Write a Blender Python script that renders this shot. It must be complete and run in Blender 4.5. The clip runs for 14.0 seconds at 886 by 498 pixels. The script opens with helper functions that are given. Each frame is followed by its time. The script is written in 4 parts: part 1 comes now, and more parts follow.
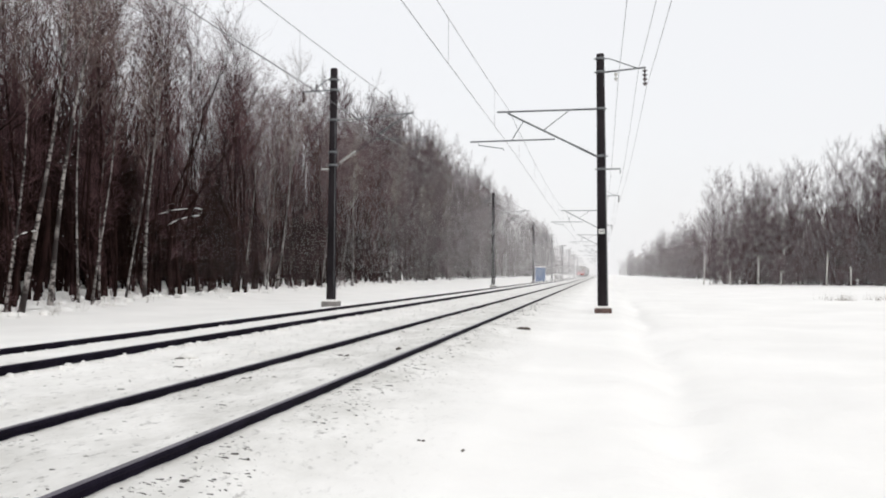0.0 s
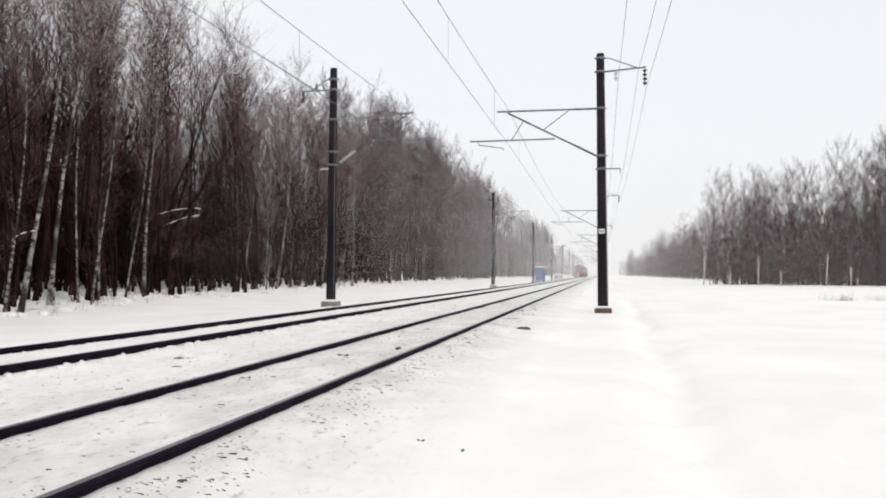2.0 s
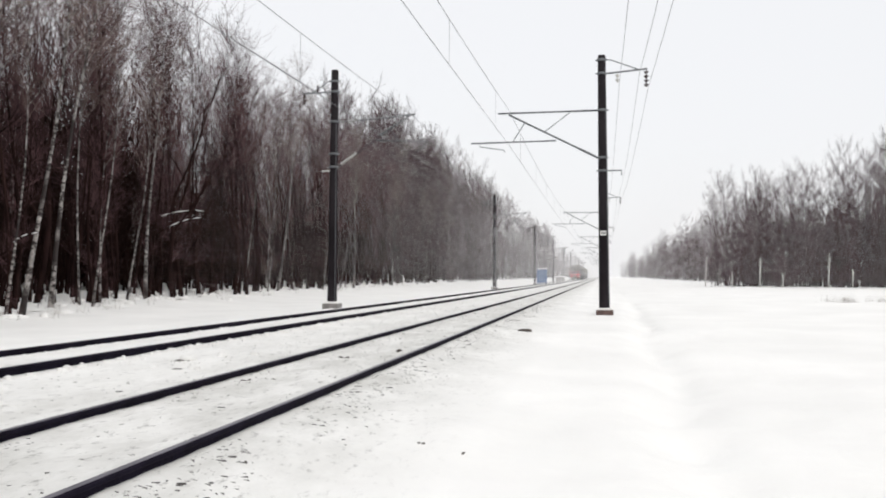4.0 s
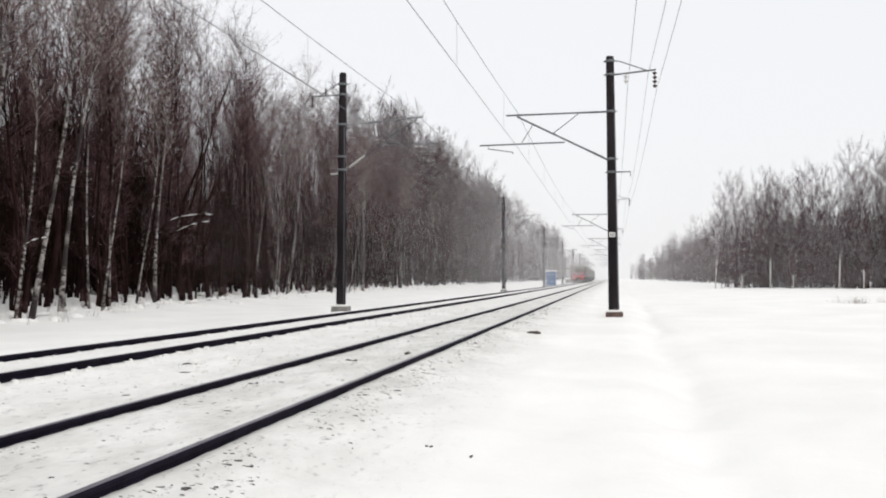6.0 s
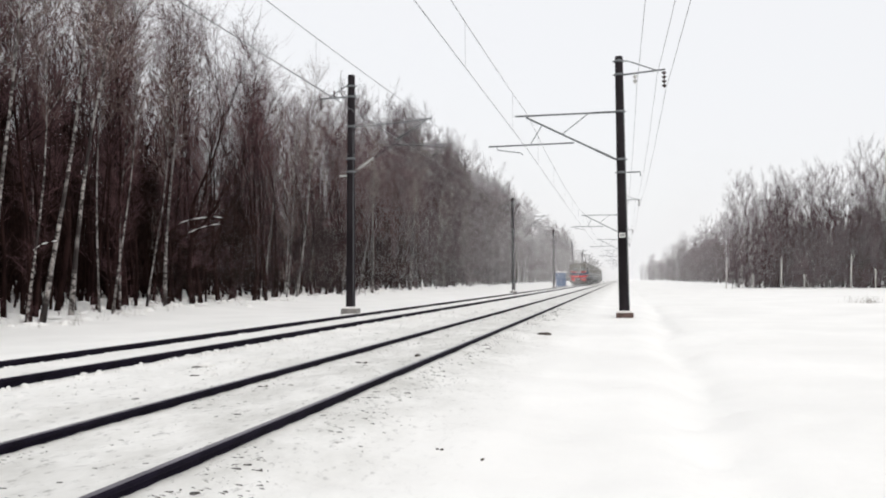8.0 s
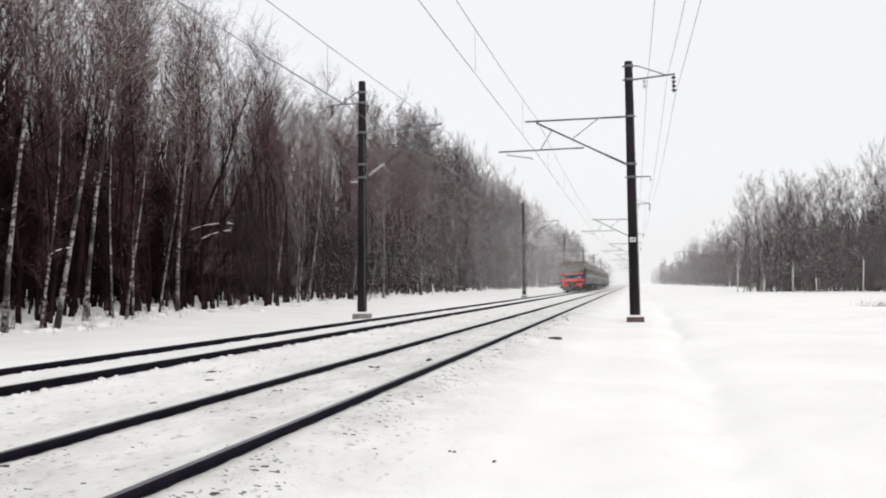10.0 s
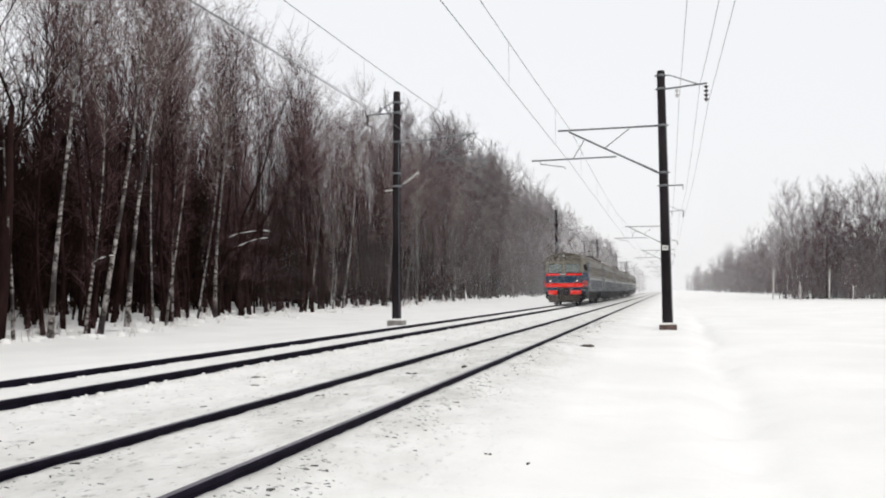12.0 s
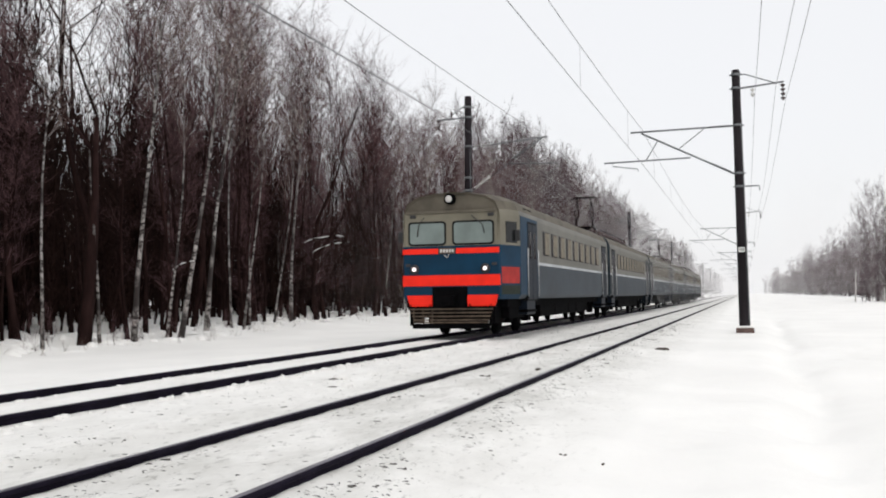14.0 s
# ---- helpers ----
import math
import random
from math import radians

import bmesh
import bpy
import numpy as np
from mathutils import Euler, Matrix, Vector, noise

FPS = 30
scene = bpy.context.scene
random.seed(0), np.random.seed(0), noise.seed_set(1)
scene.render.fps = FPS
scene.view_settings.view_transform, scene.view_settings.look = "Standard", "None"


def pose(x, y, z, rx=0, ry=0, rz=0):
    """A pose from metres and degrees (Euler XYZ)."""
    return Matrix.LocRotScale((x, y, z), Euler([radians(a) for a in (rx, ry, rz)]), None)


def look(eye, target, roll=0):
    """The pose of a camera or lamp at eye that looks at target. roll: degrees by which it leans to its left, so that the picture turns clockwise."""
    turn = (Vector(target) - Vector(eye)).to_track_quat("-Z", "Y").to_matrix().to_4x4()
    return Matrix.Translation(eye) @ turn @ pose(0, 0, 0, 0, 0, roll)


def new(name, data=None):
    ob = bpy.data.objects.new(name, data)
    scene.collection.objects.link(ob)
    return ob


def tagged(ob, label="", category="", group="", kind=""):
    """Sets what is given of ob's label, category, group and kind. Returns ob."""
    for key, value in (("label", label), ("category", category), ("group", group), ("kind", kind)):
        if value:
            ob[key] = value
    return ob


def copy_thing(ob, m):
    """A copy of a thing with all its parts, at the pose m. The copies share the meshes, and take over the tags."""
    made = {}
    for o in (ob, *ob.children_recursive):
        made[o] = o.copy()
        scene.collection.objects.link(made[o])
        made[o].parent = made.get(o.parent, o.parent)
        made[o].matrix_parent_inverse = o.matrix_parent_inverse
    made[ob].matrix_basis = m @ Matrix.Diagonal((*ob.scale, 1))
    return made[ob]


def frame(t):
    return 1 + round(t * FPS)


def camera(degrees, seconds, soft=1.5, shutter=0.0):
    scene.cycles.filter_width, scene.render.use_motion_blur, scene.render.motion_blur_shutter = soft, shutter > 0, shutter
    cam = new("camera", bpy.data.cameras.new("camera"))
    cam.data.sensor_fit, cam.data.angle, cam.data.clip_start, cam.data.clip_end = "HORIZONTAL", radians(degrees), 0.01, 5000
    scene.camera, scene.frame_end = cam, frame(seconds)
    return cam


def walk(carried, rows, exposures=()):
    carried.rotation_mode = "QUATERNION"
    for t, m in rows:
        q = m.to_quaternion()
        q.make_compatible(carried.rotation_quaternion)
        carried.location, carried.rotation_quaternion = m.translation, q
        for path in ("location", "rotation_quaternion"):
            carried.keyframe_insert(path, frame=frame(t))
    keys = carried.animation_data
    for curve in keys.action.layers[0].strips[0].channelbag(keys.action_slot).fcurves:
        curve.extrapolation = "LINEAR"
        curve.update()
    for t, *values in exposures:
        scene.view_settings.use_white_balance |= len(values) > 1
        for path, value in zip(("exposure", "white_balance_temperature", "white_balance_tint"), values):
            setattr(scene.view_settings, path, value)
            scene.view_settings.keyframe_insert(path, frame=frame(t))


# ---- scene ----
# the camera: hand-held beside the line, slowly turned after the train
cam = camera(49.5, 14.0, soft=1.95)
EYE = 1.2
ROWS = [
    (0.0, -0.012, 0.041, -0.010, 9.330, 1.482, -0.114),
    (0.5, -0.012, 0.041, -0.010, 9.298, 1.488, -0.114),
    (1.0, -0.018, 0.067, -0.017, 9.313, 1.489, -0.137),
    (1.5, -0.017, 0.077, -0.021, 9.315, 1.486, -0.113),
    (2.0, -0.018, 0.089, -0.022, 9.325, 1.494, -0.103),
    (2.5, -0.017, 0.095, -0.020, 9.322, 1.506, -0.113),
    (3.0, -0.017, 0.097, -0.019, 9.307, 1.524, -0.117),
    (5.5, -0.005, 0.165, -0.024, 9.822, 1.744, 0.090),
    (6.0, -0.005, 0.183, -0.027, 9.970, 1.766, 0.163),
    (6.5, -0.012, 0.220, -0.029, 10.129, 1.798, 0.281),
    (7.0, -0.016, 0.246, -0.032, 10.265, 1.820, 0.390),
    (7.5, -0.021, 0.258, -0.030, 10.420, 1.836, 0.430),
    (10.0, 0.001, 0.092, -0.025, 11.180, 2.166, 0.663),
    (10.5, 0.006, 0.026, -0.019, 11.567, 2.262, 0.635),
    (11.0, 0.023, -0.117, -0.004, 11.994, 2.393, 0.592),
    (11.5, 0.043, -0.269, 0.013, 12.522, 2.482, 0.564),
    (12.0, 0.063, -0.404, 0.023, 13.121, 2.555, 0.538),
    (12.5, 0.080, -0.514, 0.032, 13.813, 2.635, 0.584),
    (13.0, 0.088, -0.568, 0.031, 14.598, 2.742, 0.669),
    (13.5, 0.084, -0.570, 0.020, 15.448, 2.809, 0.748),
    (14.0, 0.079, -0.556, 0.010, 17.405, 2.840, 0.770),
]
walk(cam, [(t, pose(x, y, EYE + z, 90 + pitch, roll, yaw)) for t, x, y, z, yaw, pitch, roll in ROWS])

# ---- world and sun: a white overcast winter sky ----
SKY_GAIN = 0.90
world = bpy.data.worlds.new("overcast_sky")
scene.world = world
world.use_nodes = True
wn, wl = world.node_tree.nodes, world.node_tree.links
bg = wn["Background"]
sky = wn.new("ShaderNodeTexSky")
sky.sky_type = "NISHITA"
sky.sun_disc = False
sky.sun_elevation, sky.sun_rotation = radians(32), radians(150)
sky.dust_density = 4.0
flat = wn.new("ShaderNodeMix")
flat.data_type = "RGBA"
flat.inputs["Factor"].default_value = 0.985
flat.inputs["B"].default_value = (0.985, 0.985, 1.0, 1)
wl.new(sky.outputs["Color"], flat.inputs["A"])
wl.new(flat.outputs["Result"], bg.inputs["Color"])
bg.inputs["Strength"].default_value = SKY_GAIN
sun = new("sun", bpy.data.lights.new("sun", "SUN"))
sun.data.energy, sun.data.angle, sun.data.color = 0.76, radians(30), (1.0, 0.97, 0.92)
sun.matrix_world = look((0, 0, 60), (-14, 20, 0))


# ---- materials ----
def mat(name, color, rough=0.6, metal=0.0, vary=0.25, scale=6.0, bump=0.0, bump_scale=40.0, other=None, island=0.0, spec=None, stretch=(1, 1, 1)):
    m = bpy.data.materials.new(name)
    m.use_nodes = True
    n, l = m.node_tree.nodes, m.node_tree.links
    b = n["Principled BSDF"]
    b.inputs["Roughness"].default_value, b.inputs["Metallic"].default_value = rough, metal
    if spec is not None:
        b.inputs["Specular IOR Level"].default_value = spec
    co = n.new("ShaderNodeTexCoord")
    mp = n.new("ShaderNodeMapping")
    mp.inputs["Scale"].default_value = stretch
    l.new(co.outputs["Object"], mp.inputs["Vector"])
    tx = n.new("ShaderNodeTexNoise")
    tx.inputs["Scale"].default_value, tx.inputs["Detail"].default_value = scale, 6.0
    l.new(mp.outputs["Vector"], tx.inputs["Vector"])
    ramp = n.new("ShaderNodeValToRGB")
    c = Vector(color)
    d = Vector(other) if other else c * (1 - vary)
    ramp.color_ramp.elements[0].position, ramp.color_ramp.elements[1].position = 0.35, 0.65
    ramp.color_ramp.elements[0].color, ramp.color_ramp.elements[1].color = (*d, 1), (*(c * (1 + vary * 0.4)), 1)
    l.new(tx.outputs["Fac"], ramp.inputs["Fac"])
    out = ramp.outputs["Color"]
    if island:
        geo = n.new("ShaderNodeNewGeometry")
        hsv = n.new("ShaderNodeHueSaturation")
        mr = n.new("ShaderNodeMapRange")
        mr.inputs["To Min"].default_value, mr.inputs["To Max"].default_value = 1 - island, 1 + island
        l.new(geo.outputs["Random Per Island"], mr.inputs["Value"])
        l.new(mr.outputs["Result"], hsv.inputs["Value"])
        l.new(out, hsv.inputs["Color"])
        out = hsv.outputs["Color"]
    l.new(out, b.inputs["Base Color"])
    if bump:
        t2 = n.new("ShaderNodeTexNoise")
        t2.inputs["Scale"].default_value, t2.inputs["Detail"].default_value = bump_scale, 8.0
        l.new(mp.outputs["Vector"], t2.inputs["Vector"])
        bp = n.new("ShaderNodeBump")
        bp.inputs["Strength"].default_value, bp.inputs["Distance"].default_value = bump, 0.03
        l.new(t2.outputs["Fac"], bp.inputs["Height"])
        l.new(bp.outputs["Normal"], b.inputs["Normal"])
    return m


def glow(name, color, strength):
    m = bpy.data.materials.new(name)
    m.use_nodes = True
    b = m.node_tree.nodes["Principled BSDF"]
    b.inputs["Base Color"].default_value = (*color, 1)
    b.inputs["Emission Color"].default_value = (*color, 1)
    b.inputs["Emission Strength"].default_value = strength
    return m


def snow_material():
    """Snow: white, with grit and soot worked in along the near track, grain and drift relief."""
    m = mat("snow", (0.89, 0.886, 0.868), 0.8, vary=0.05, scale=0.30, bump=0.8, bump_scale=4.0)
    n, l = m.node_tree.nodes, m.node_tree.links
    b = n["Principled BSDF"]
    base = b.inputs["Base Color"].links[0].from_socket
    co = n.new("ShaderNodeTexCoord")
    sep = n.new("ShaderNodeSeparateXYZ")
    l.new(co.outputs["Object"], sep.inputs["Vector"])
    # soot band, by distance across the line
    band = n.new("ShaderNodeValToRGB")
    mr = n.new("ShaderNodeMapRange")
    mr.inputs["From Min"].default_value, mr.inputs["From Max"].default_value = -10.0, 2.0
    l.new(sep.outputs["X"], mr.inputs["Value"])
    l.new(mr.outputs["Result"], band.inputs["Fac"])
    e = band.color_ramp.elements
    e[0].position, e[0].color = 0.02, (0, 0, 0, 1)
    e[1].position, e[1].color = 0.74, (0, 0, 0, 1)
    for p, v in ((0.12, 0.3), (0.22, 0.55), (0.36, 0.6), (0.44, 1.0), (0.62, 1.0), (0.68, 0.45)):
        k = e.new(p)
        k.color = (v, v, v, 1)
    mp = n.new("ShaderNodeMapping")
    mp.inputs["Scale"].default_value = (1.0, 0.45, 1.0)
    l.new(co.outputs["Object"], mp.inputs["Vector"])
    t1 = n.new("ShaderNodeTexNoise")
    t1.inputs["Scale"].default_value, t1.inputs["Detail"].default_value, t1.inputs["Roughness"].default_value = 1.6, 9.0, 0.7
    l.new(mp.outputs["Vector"], t1.inputs["Vector"])
    r1 = n.new("ShaderNodeMapRange")
    r1.inputs["From Min"].default_value, r1.inputs["From Max"].default_value = 0.38, 0.75
    r1.inputs["To Min"].default_value, r1.inputs["To Max"].default_value = 0.22, 0.85
    l.new(t1.outputs["Fac"], r1.inputs["Value"])
    mul = n.new("ShaderNodeMath")
    mul.operation = "MULTIPLY"
    l.new(band.outputs["Color"], mul.inputs[0])
    l.new(r1.outputs["Result"], mul.inputs[1])
    mix = n.new("ShaderNodeMix")
    mix.data_type = "RGBA"
    l.new(mul.outputs["Value"], mix.inputs["Factor"])
    l.new(base, mix.inputs["A"])
    mix.inputs["B"].default_value = (0.43, 0.425, 0.395, 1)
    # specks of grit and bark blown over the bed
    t2 = n.new("ShaderNodeTexNoise")
    t2.inputs["Scale"].default_value, t2.inputs["Detail"].default_value, t2.inputs["Roughness"].default_value = 11.0, 6.0, 0.75
    l.new(mp.outputs["Vector"], t2.inputs["Vector"])
    r2 = n.new("ShaderNodeMapRange")
    r2.inputs["From Min"].default_value, r2.inputs["From Max"].default_value = 0.56, 0.68
    r2.inputs["To Max"].default_value = 0.75
    l.new(t2.outputs["Fac"], r2.inputs["Value"])
    m2 = n.new("ShaderNodeMath")
    m2.operation = "MULTIPLY"
    l.new(band.outputs["Color"], m2.inputs[0])
    l.new(r2.outputs["Result"], m2.inputs[1])
    mix2 = n.new("ShaderNodeMix")
    mix2.data_type = "RGBA"
    l.new(m2.outputs["Value"], mix2.inputs["Factor"])
    l.new(mix.outputs["Result"], mix2.inputs["A"])
    mix2.inputs["B"].default_value = (0.13, 0.125, 0.12, 1)
    l.new(mix2.outputs["Result"], b.inputs["Base Color"])
    return m


SNOW = snow_material()
RAIL_SIDE = mat("rail_rust", (0.011, 0.0085, 0.017), 0.8, 0.0, vary=0.4, scale=3, bump=0.3, bump_scale=30, spec=0.05)
RAIL_TOP = mat("rail_worn_steel", (0.20, 0.19, 0.22), 0.45, 0.6, vary=0.3, scale=2)
CONCRETE = mat("dark_weathered_concrete", (0.025, 0.021, 0.024), 0.9, vary=0.4, scale=1.6, spec=0.1, bump=0.4, bump_scale=18, stretch=(1, 1, 0.3))
FOOT = mat("rusty_brown_concrete", (0.13, 0.085, 0.075), 0.9, vary=0.4, scale=5, bump=0.4)
STEEL = mat("grey_galvanised_steel", (0.17, 0.18, 0.19), 0.55, 0.5, vary=0.25, scale=8)
DARKSTEEL = mat("dark_steel", (0.035, 0.035, 0.04), 0.6, 0.3, vary=0.3, scale=8)
WIRE = mat("weathered_copper_wire", (0.11, 0.11, 0.12), 0.6, 0.3, vary=0.1)
PORCELAIN = mat("brown_porcelain", (0.05, 0.03, 0.03), 0.25, vary=0.2)
PALE = mat("pale_porcelain", (0.55, 0.54, 0.52), 0.4, vary=0.15)
PLATE = mat("white_enamel", (0.78, 0.78, 0.76), 0.5, vary=0.1)
BLACK = mat("black_paint", (0.02, 0.02, 0.022), 0.6, vary=0.2)
BARK = mat("dark_bark", (0.025, 0.0135, 0.0125), 1.0, vary=0.5, scale=2.0, spec=0.04, bump=0.6, bump_scale=14, island=0.3, stretch=(1, 1, 0.4))
TWIG = mat("brown_twigs", (0.120, 0.070, 0.074), 1.0, vary=0.4, scale=0.3, island=0.4, spec=0.05)
FROST = mat("grey_birch_twigs", (0.19, 0.145, 0.135), 1.0, vary=0.3, scale=0.3, island=0.35, spec=0.05)
# near-black twig colour stands in for the shade inside the woods
THICKET = mat("shade_dark_thicket_twigs", (0.024, 0.0135, 0.0115), 1.0, vary=0.4, scale=0.5, island=0.4, spec=0.03)
MIDTWIG = mat("dark_brown_twigs", (0.070, 0.042, 0.046), 1.0, vary=0.4, scale=0.2, island=0.4, spec=0.04)
FARTWIG = mat("grey_brown_twigs", (0.084, 0.049, 0.056), 1.0, vary=0.35, scale=0.15, island=0.35, spec=0.04)
GRASS = mat("dry_grass", (0.24, 0.21, 0.18), 0.9, vary=0.3, scale=3, island=0.3)
STONE = mat("ballast_stone", (0.09, 0.085, 0.08), 0.9, vary=0.4, scale=9, island=0.4)


def birch_material():
    m = mat("birch_bark", (0.42, 0.39, 0.375), 0.95, vary=0.3, scale=3, bump=0.3, bump_scale=20)
    n, l = m.node_tree.nodes, m.node_tree.links
    b = n["Principled BSDF"]
    base = b.inputs["Base Color"].links[0].from_socket
    co = n.new("ShaderNodeTexCoord")
    mp = n.new("ShaderNodeMapping")
    mp.inputs["Scale"].default_value = (2.2, 2.2, 3.6)
    l.new(co.outputs["Object"], mp.inputs["Vector"])
    info = n.new("ShaderNodeObjectInfo")
    shift = n.new("ShaderNodeVectorMath")
    shift.operation = "SCALE"
    shift.inputs[0].default_value = (31.0, 17.0, 53.0)
    l.new(info.outputs["Random"], shift.inputs["Scale"])
    place = n.new("ShaderNodeVectorMath")
    l.new(mp.outputs["Vector"], place.inputs[0])
    l.new(shift.outputs["Vector"], place.inputs[1])

    def dark(scale, detail, rough, lo, hi):
        t = n.new("ShaderNodeTexNoise")
        t.inputs["Scale"].default_value, t.inputs["Detail"].default_value, t.inputs["Roughness"].default_value = scale, detail, rough
        l.new(place.outputs["Vector"], t.inputs["Vector"])
        q = n.new("ShaderNodeMapRange")
        q.inputs["From Min"].default_value, q.inputs["From Max"].default_value = lo, hi
        l.new(t.outputs["Fac"], q.inputs["Value"])
        return q.outputs["Result"]

    # black lenticels and scars, and long dark stretches up the trunk
    both = n.new("ShaderNodeMath")
    both.operation = "MAXIMUM"
    l.new(dark(1.7, 7, 0.75, 0.455, 0.53), both.inputs[0])
    l.new(dark(0.16, 3, 0.5, 0.49, 0.61), both.inputs[1])
    mix = n.new("ShaderNodeMix")
    mix.data_type = "RGBA"
    l.new(both.outputs["Value"], mix.inputs["Factor"])
    l.new(base, mix.inputs["A"])
    mix.inputs["B"].default_value = (0.035, 0.028, 0.027, 1)
    l.new(mix.outputs["Result"], b.inputs["Base Color"])
    return m


BIRCH = birch_material()


# ---- mesh helpers ----
def mesh(name, verts, faces, mats, idx=None, smooth=False):
    me = bpy.data.meshes.new(name)
    me.from_pydata([tuple(v) for v in verts], [], [tuple(f) for f in faces])
    for m in mats:
        me.materials.append(m)
    if idx is not None:
        me.polygons.foreach_set("material_index", np.asarray(idx, dtype=np.int32))
    if smooth:
        me.polygons.foreach_set("use_smooth", np.ones(len(me.polygons), dtype=bool))
    me.update()
    return me


def part(name, bm, material, parent, label=""):
    """Links a bmesh, or a mesh, as one mesh object under a thing or a part."""
    if isinstance(bm, bmesh.types.BMesh):
        me = bpy.data.meshes.new(name)
        bm.to_mesh(me)
        bm.free()
        me.materials.append(material)
    else:
        me = bm
    ob = new(name, me)
    ob.parent = parent
    if label:
        tagged(ob, label)
    return ob


def box(x0, x1, y0, y1, z0, z1, bevel=0.0):
    bm = bmesh.new()
    bmesh.ops.create_cube(bm, size=1)
    for v in bm.verts:
        v.co = Vector(((x0 + x1) / 2 + v.co.x * (x1 - x0), (y0 + y1) / 2 + v.co.y * (y1 - y0), (z0 + z1) / 2 + v.co.z * (z1 - z0)))
    if bevel:
        bmesh.ops.bevel(bm, geom=bm.edges[:], offset=bevel, segments=2, affect="EDGES", profile=0.5)
    return bm


def tube_arrays(pts, radii, sides):
    """Vertices and faces of a tapered tube along pts."""
    pts = [Vector(p) for p in pts]
    vs, fs = [], []
    for i, p in enumerate(pts):
        d = (pts[min(i + 1, len(pts) - 1)] - pts[max(i - 1, 0)]).normalized()
        a = d.cross(Vector((0, 0, 1)) if abs(d.z) < 0.9 else Vector((1, 0, 0))).normalized()
        b = d.cross(a)
        for k in range(sides):
            w = 2 * math.pi * k / sides
            vs.append(p + (a * math.cos(w) + b * math.sin(w)) * radii[i])
    for i in range(len(pts) - 1):
        for k in range(sides):
            k2 = (k + 1) % sides
            fs.append((i * sides + k, i * sides + k2, (i + 1) * sides + k2, (i + 1) * sides + k))
    fs.append(tuple(range(sides))[::-1])
    fs.append(tuple((len(pts) - 1) * sides + k for k in range(sides)))
    return vs, fs


def tubes(name, runs, material, sides=8, smooth=True):
    """One mesh of several tubes; a run is (points, radius or radii)."""
    vs, fs = [], []
    for pts, r in runs:
        v, f = tube_arrays(pts, r if isinstance(r, (list, tuple)) else [r] * len(pts), sides)
        o = len(vs)
        vs += v
        fs += [tuple(i + o for i in q) for q in f]
    return mesh(name, vs, fs, [material], smooth=smooth)


# ---- the ground: one sheet of snow to the horizon ----
NEAR_X, FAR_X, FAR_Z = -3.73, -7.74, 0.10
HALF = 0.795
RAILS = ((NEAR_X + HALF, 0.0), (NEAR_X - HALF, 0.0), (FAR_X + HALF, FAR_Z), (FAR_X - HALF, FAR_Z))
PROFILE_X = [-1500, -60, -34, -24.5, -20, -14, -11.3, -10, -9.0, -8.6, -7.74, -7.0, -6.4, -5.7, -5.0, -4.6, -3.73, -2.86, -2.5, -1.7, -0.6, 0.3, 1.6, 3.0, 6, 20, 60, 1500]
PROFILE_Z = [0.6, 0.6, 0.45, -0.15, -0.38, -0.42, -0.22, -0.12, -0.02, 0.0, 0.0, -0.01, -0.04, -0.06, -0.085, -0.085, -0.080, -0.085, -0.12, -0.24, -0.32, -0.33, -0.42, -0.40, -0.42, -0.40, -0.2, -0.2]


def snow_z(x, y):
    z = float(np.interp(x, PROFILE_X, PROFILE_Z))
    track = min(abs(x - r) for r, _ in RAILS)
    calm = min(1.0, max(0.12, (track - 0.05) / 1.2))
    z += 0.10 * calm * noise.noise(Vector((x * 0.35, y * 0.22, 3.1)))
    z += 0.040 * min(1.0, max(0.22, (track - 0.10) * 2.2)) * noise.noise(Vector((x * 1.9, y * 1.3, 7.7)))
    if abs(x) < 25 and 0 < y < 60:
        z += 0.012 * noise.noise(Vector((x * 6.0, y * 4.5, 1.2)))
        # a trodden path winding along the field side
        c = 0.75 + 0.12 * math.sin(y * 0.45) + 0.016 * y
        z -= 0.23 * math.exp(-(((x - c) / 0.40) ** 2)) * (0.7 + 0.5 * noise.noise(Vector((x * 1.1, y * 0.9, 4.0))))
    if x < -19:
        k = min(1.0, (-19 - x) / 4)
        z += k * (0.10 + 0.30 * noise.noise(Vector((x * 0.9, y * 0.9, 9.0))))
    return z


def ground():
    xs = sorted(set([-1500, -700, -300, -150, -90, -60, -45] + [round(v, 3) for v in np.arange(-36, -11, 0.6)] + [round(v, 3) for v in np.arange(-11, 4.01, 0.11)] + [round(v, 3) for v in np.arange(4.4, 16, 0.6)] + [18, 22, 28, 36, 48, 65, 90, 150, 300, 700, 1500]))
    ys = sorted(set([-300, -100, -40, -15, -6, -2, 0, 2] + [round(v, 3) for v in np.arange(3, 30, 0.13)] + [round(v, 3) for v in np.arange(30, 60, 0.4)] + [round(v, 3) for v in np.arange(60, 200, 2.5)] + [220, 250, 290, 340, 400, 480, 600, 800, 1100, 1500, 2200]))
    vs = [(x, y, snow_z(x, y)) for y in ys for x in xs]
    w = len(xs)
    fs = [(j * w + i, j * w + i + 1, (j + 1) * w + i + 1, (j + 1) * w + i) for j in range(len(ys) - 1) for i in range(w - 1)]
    ob = new("ground", mesh("ground", vs, fs, [SNOW], smooth=True))
    tagged(ob, "trampled white snow over the track bed and the open field", "ground", kind="structure")


ground()


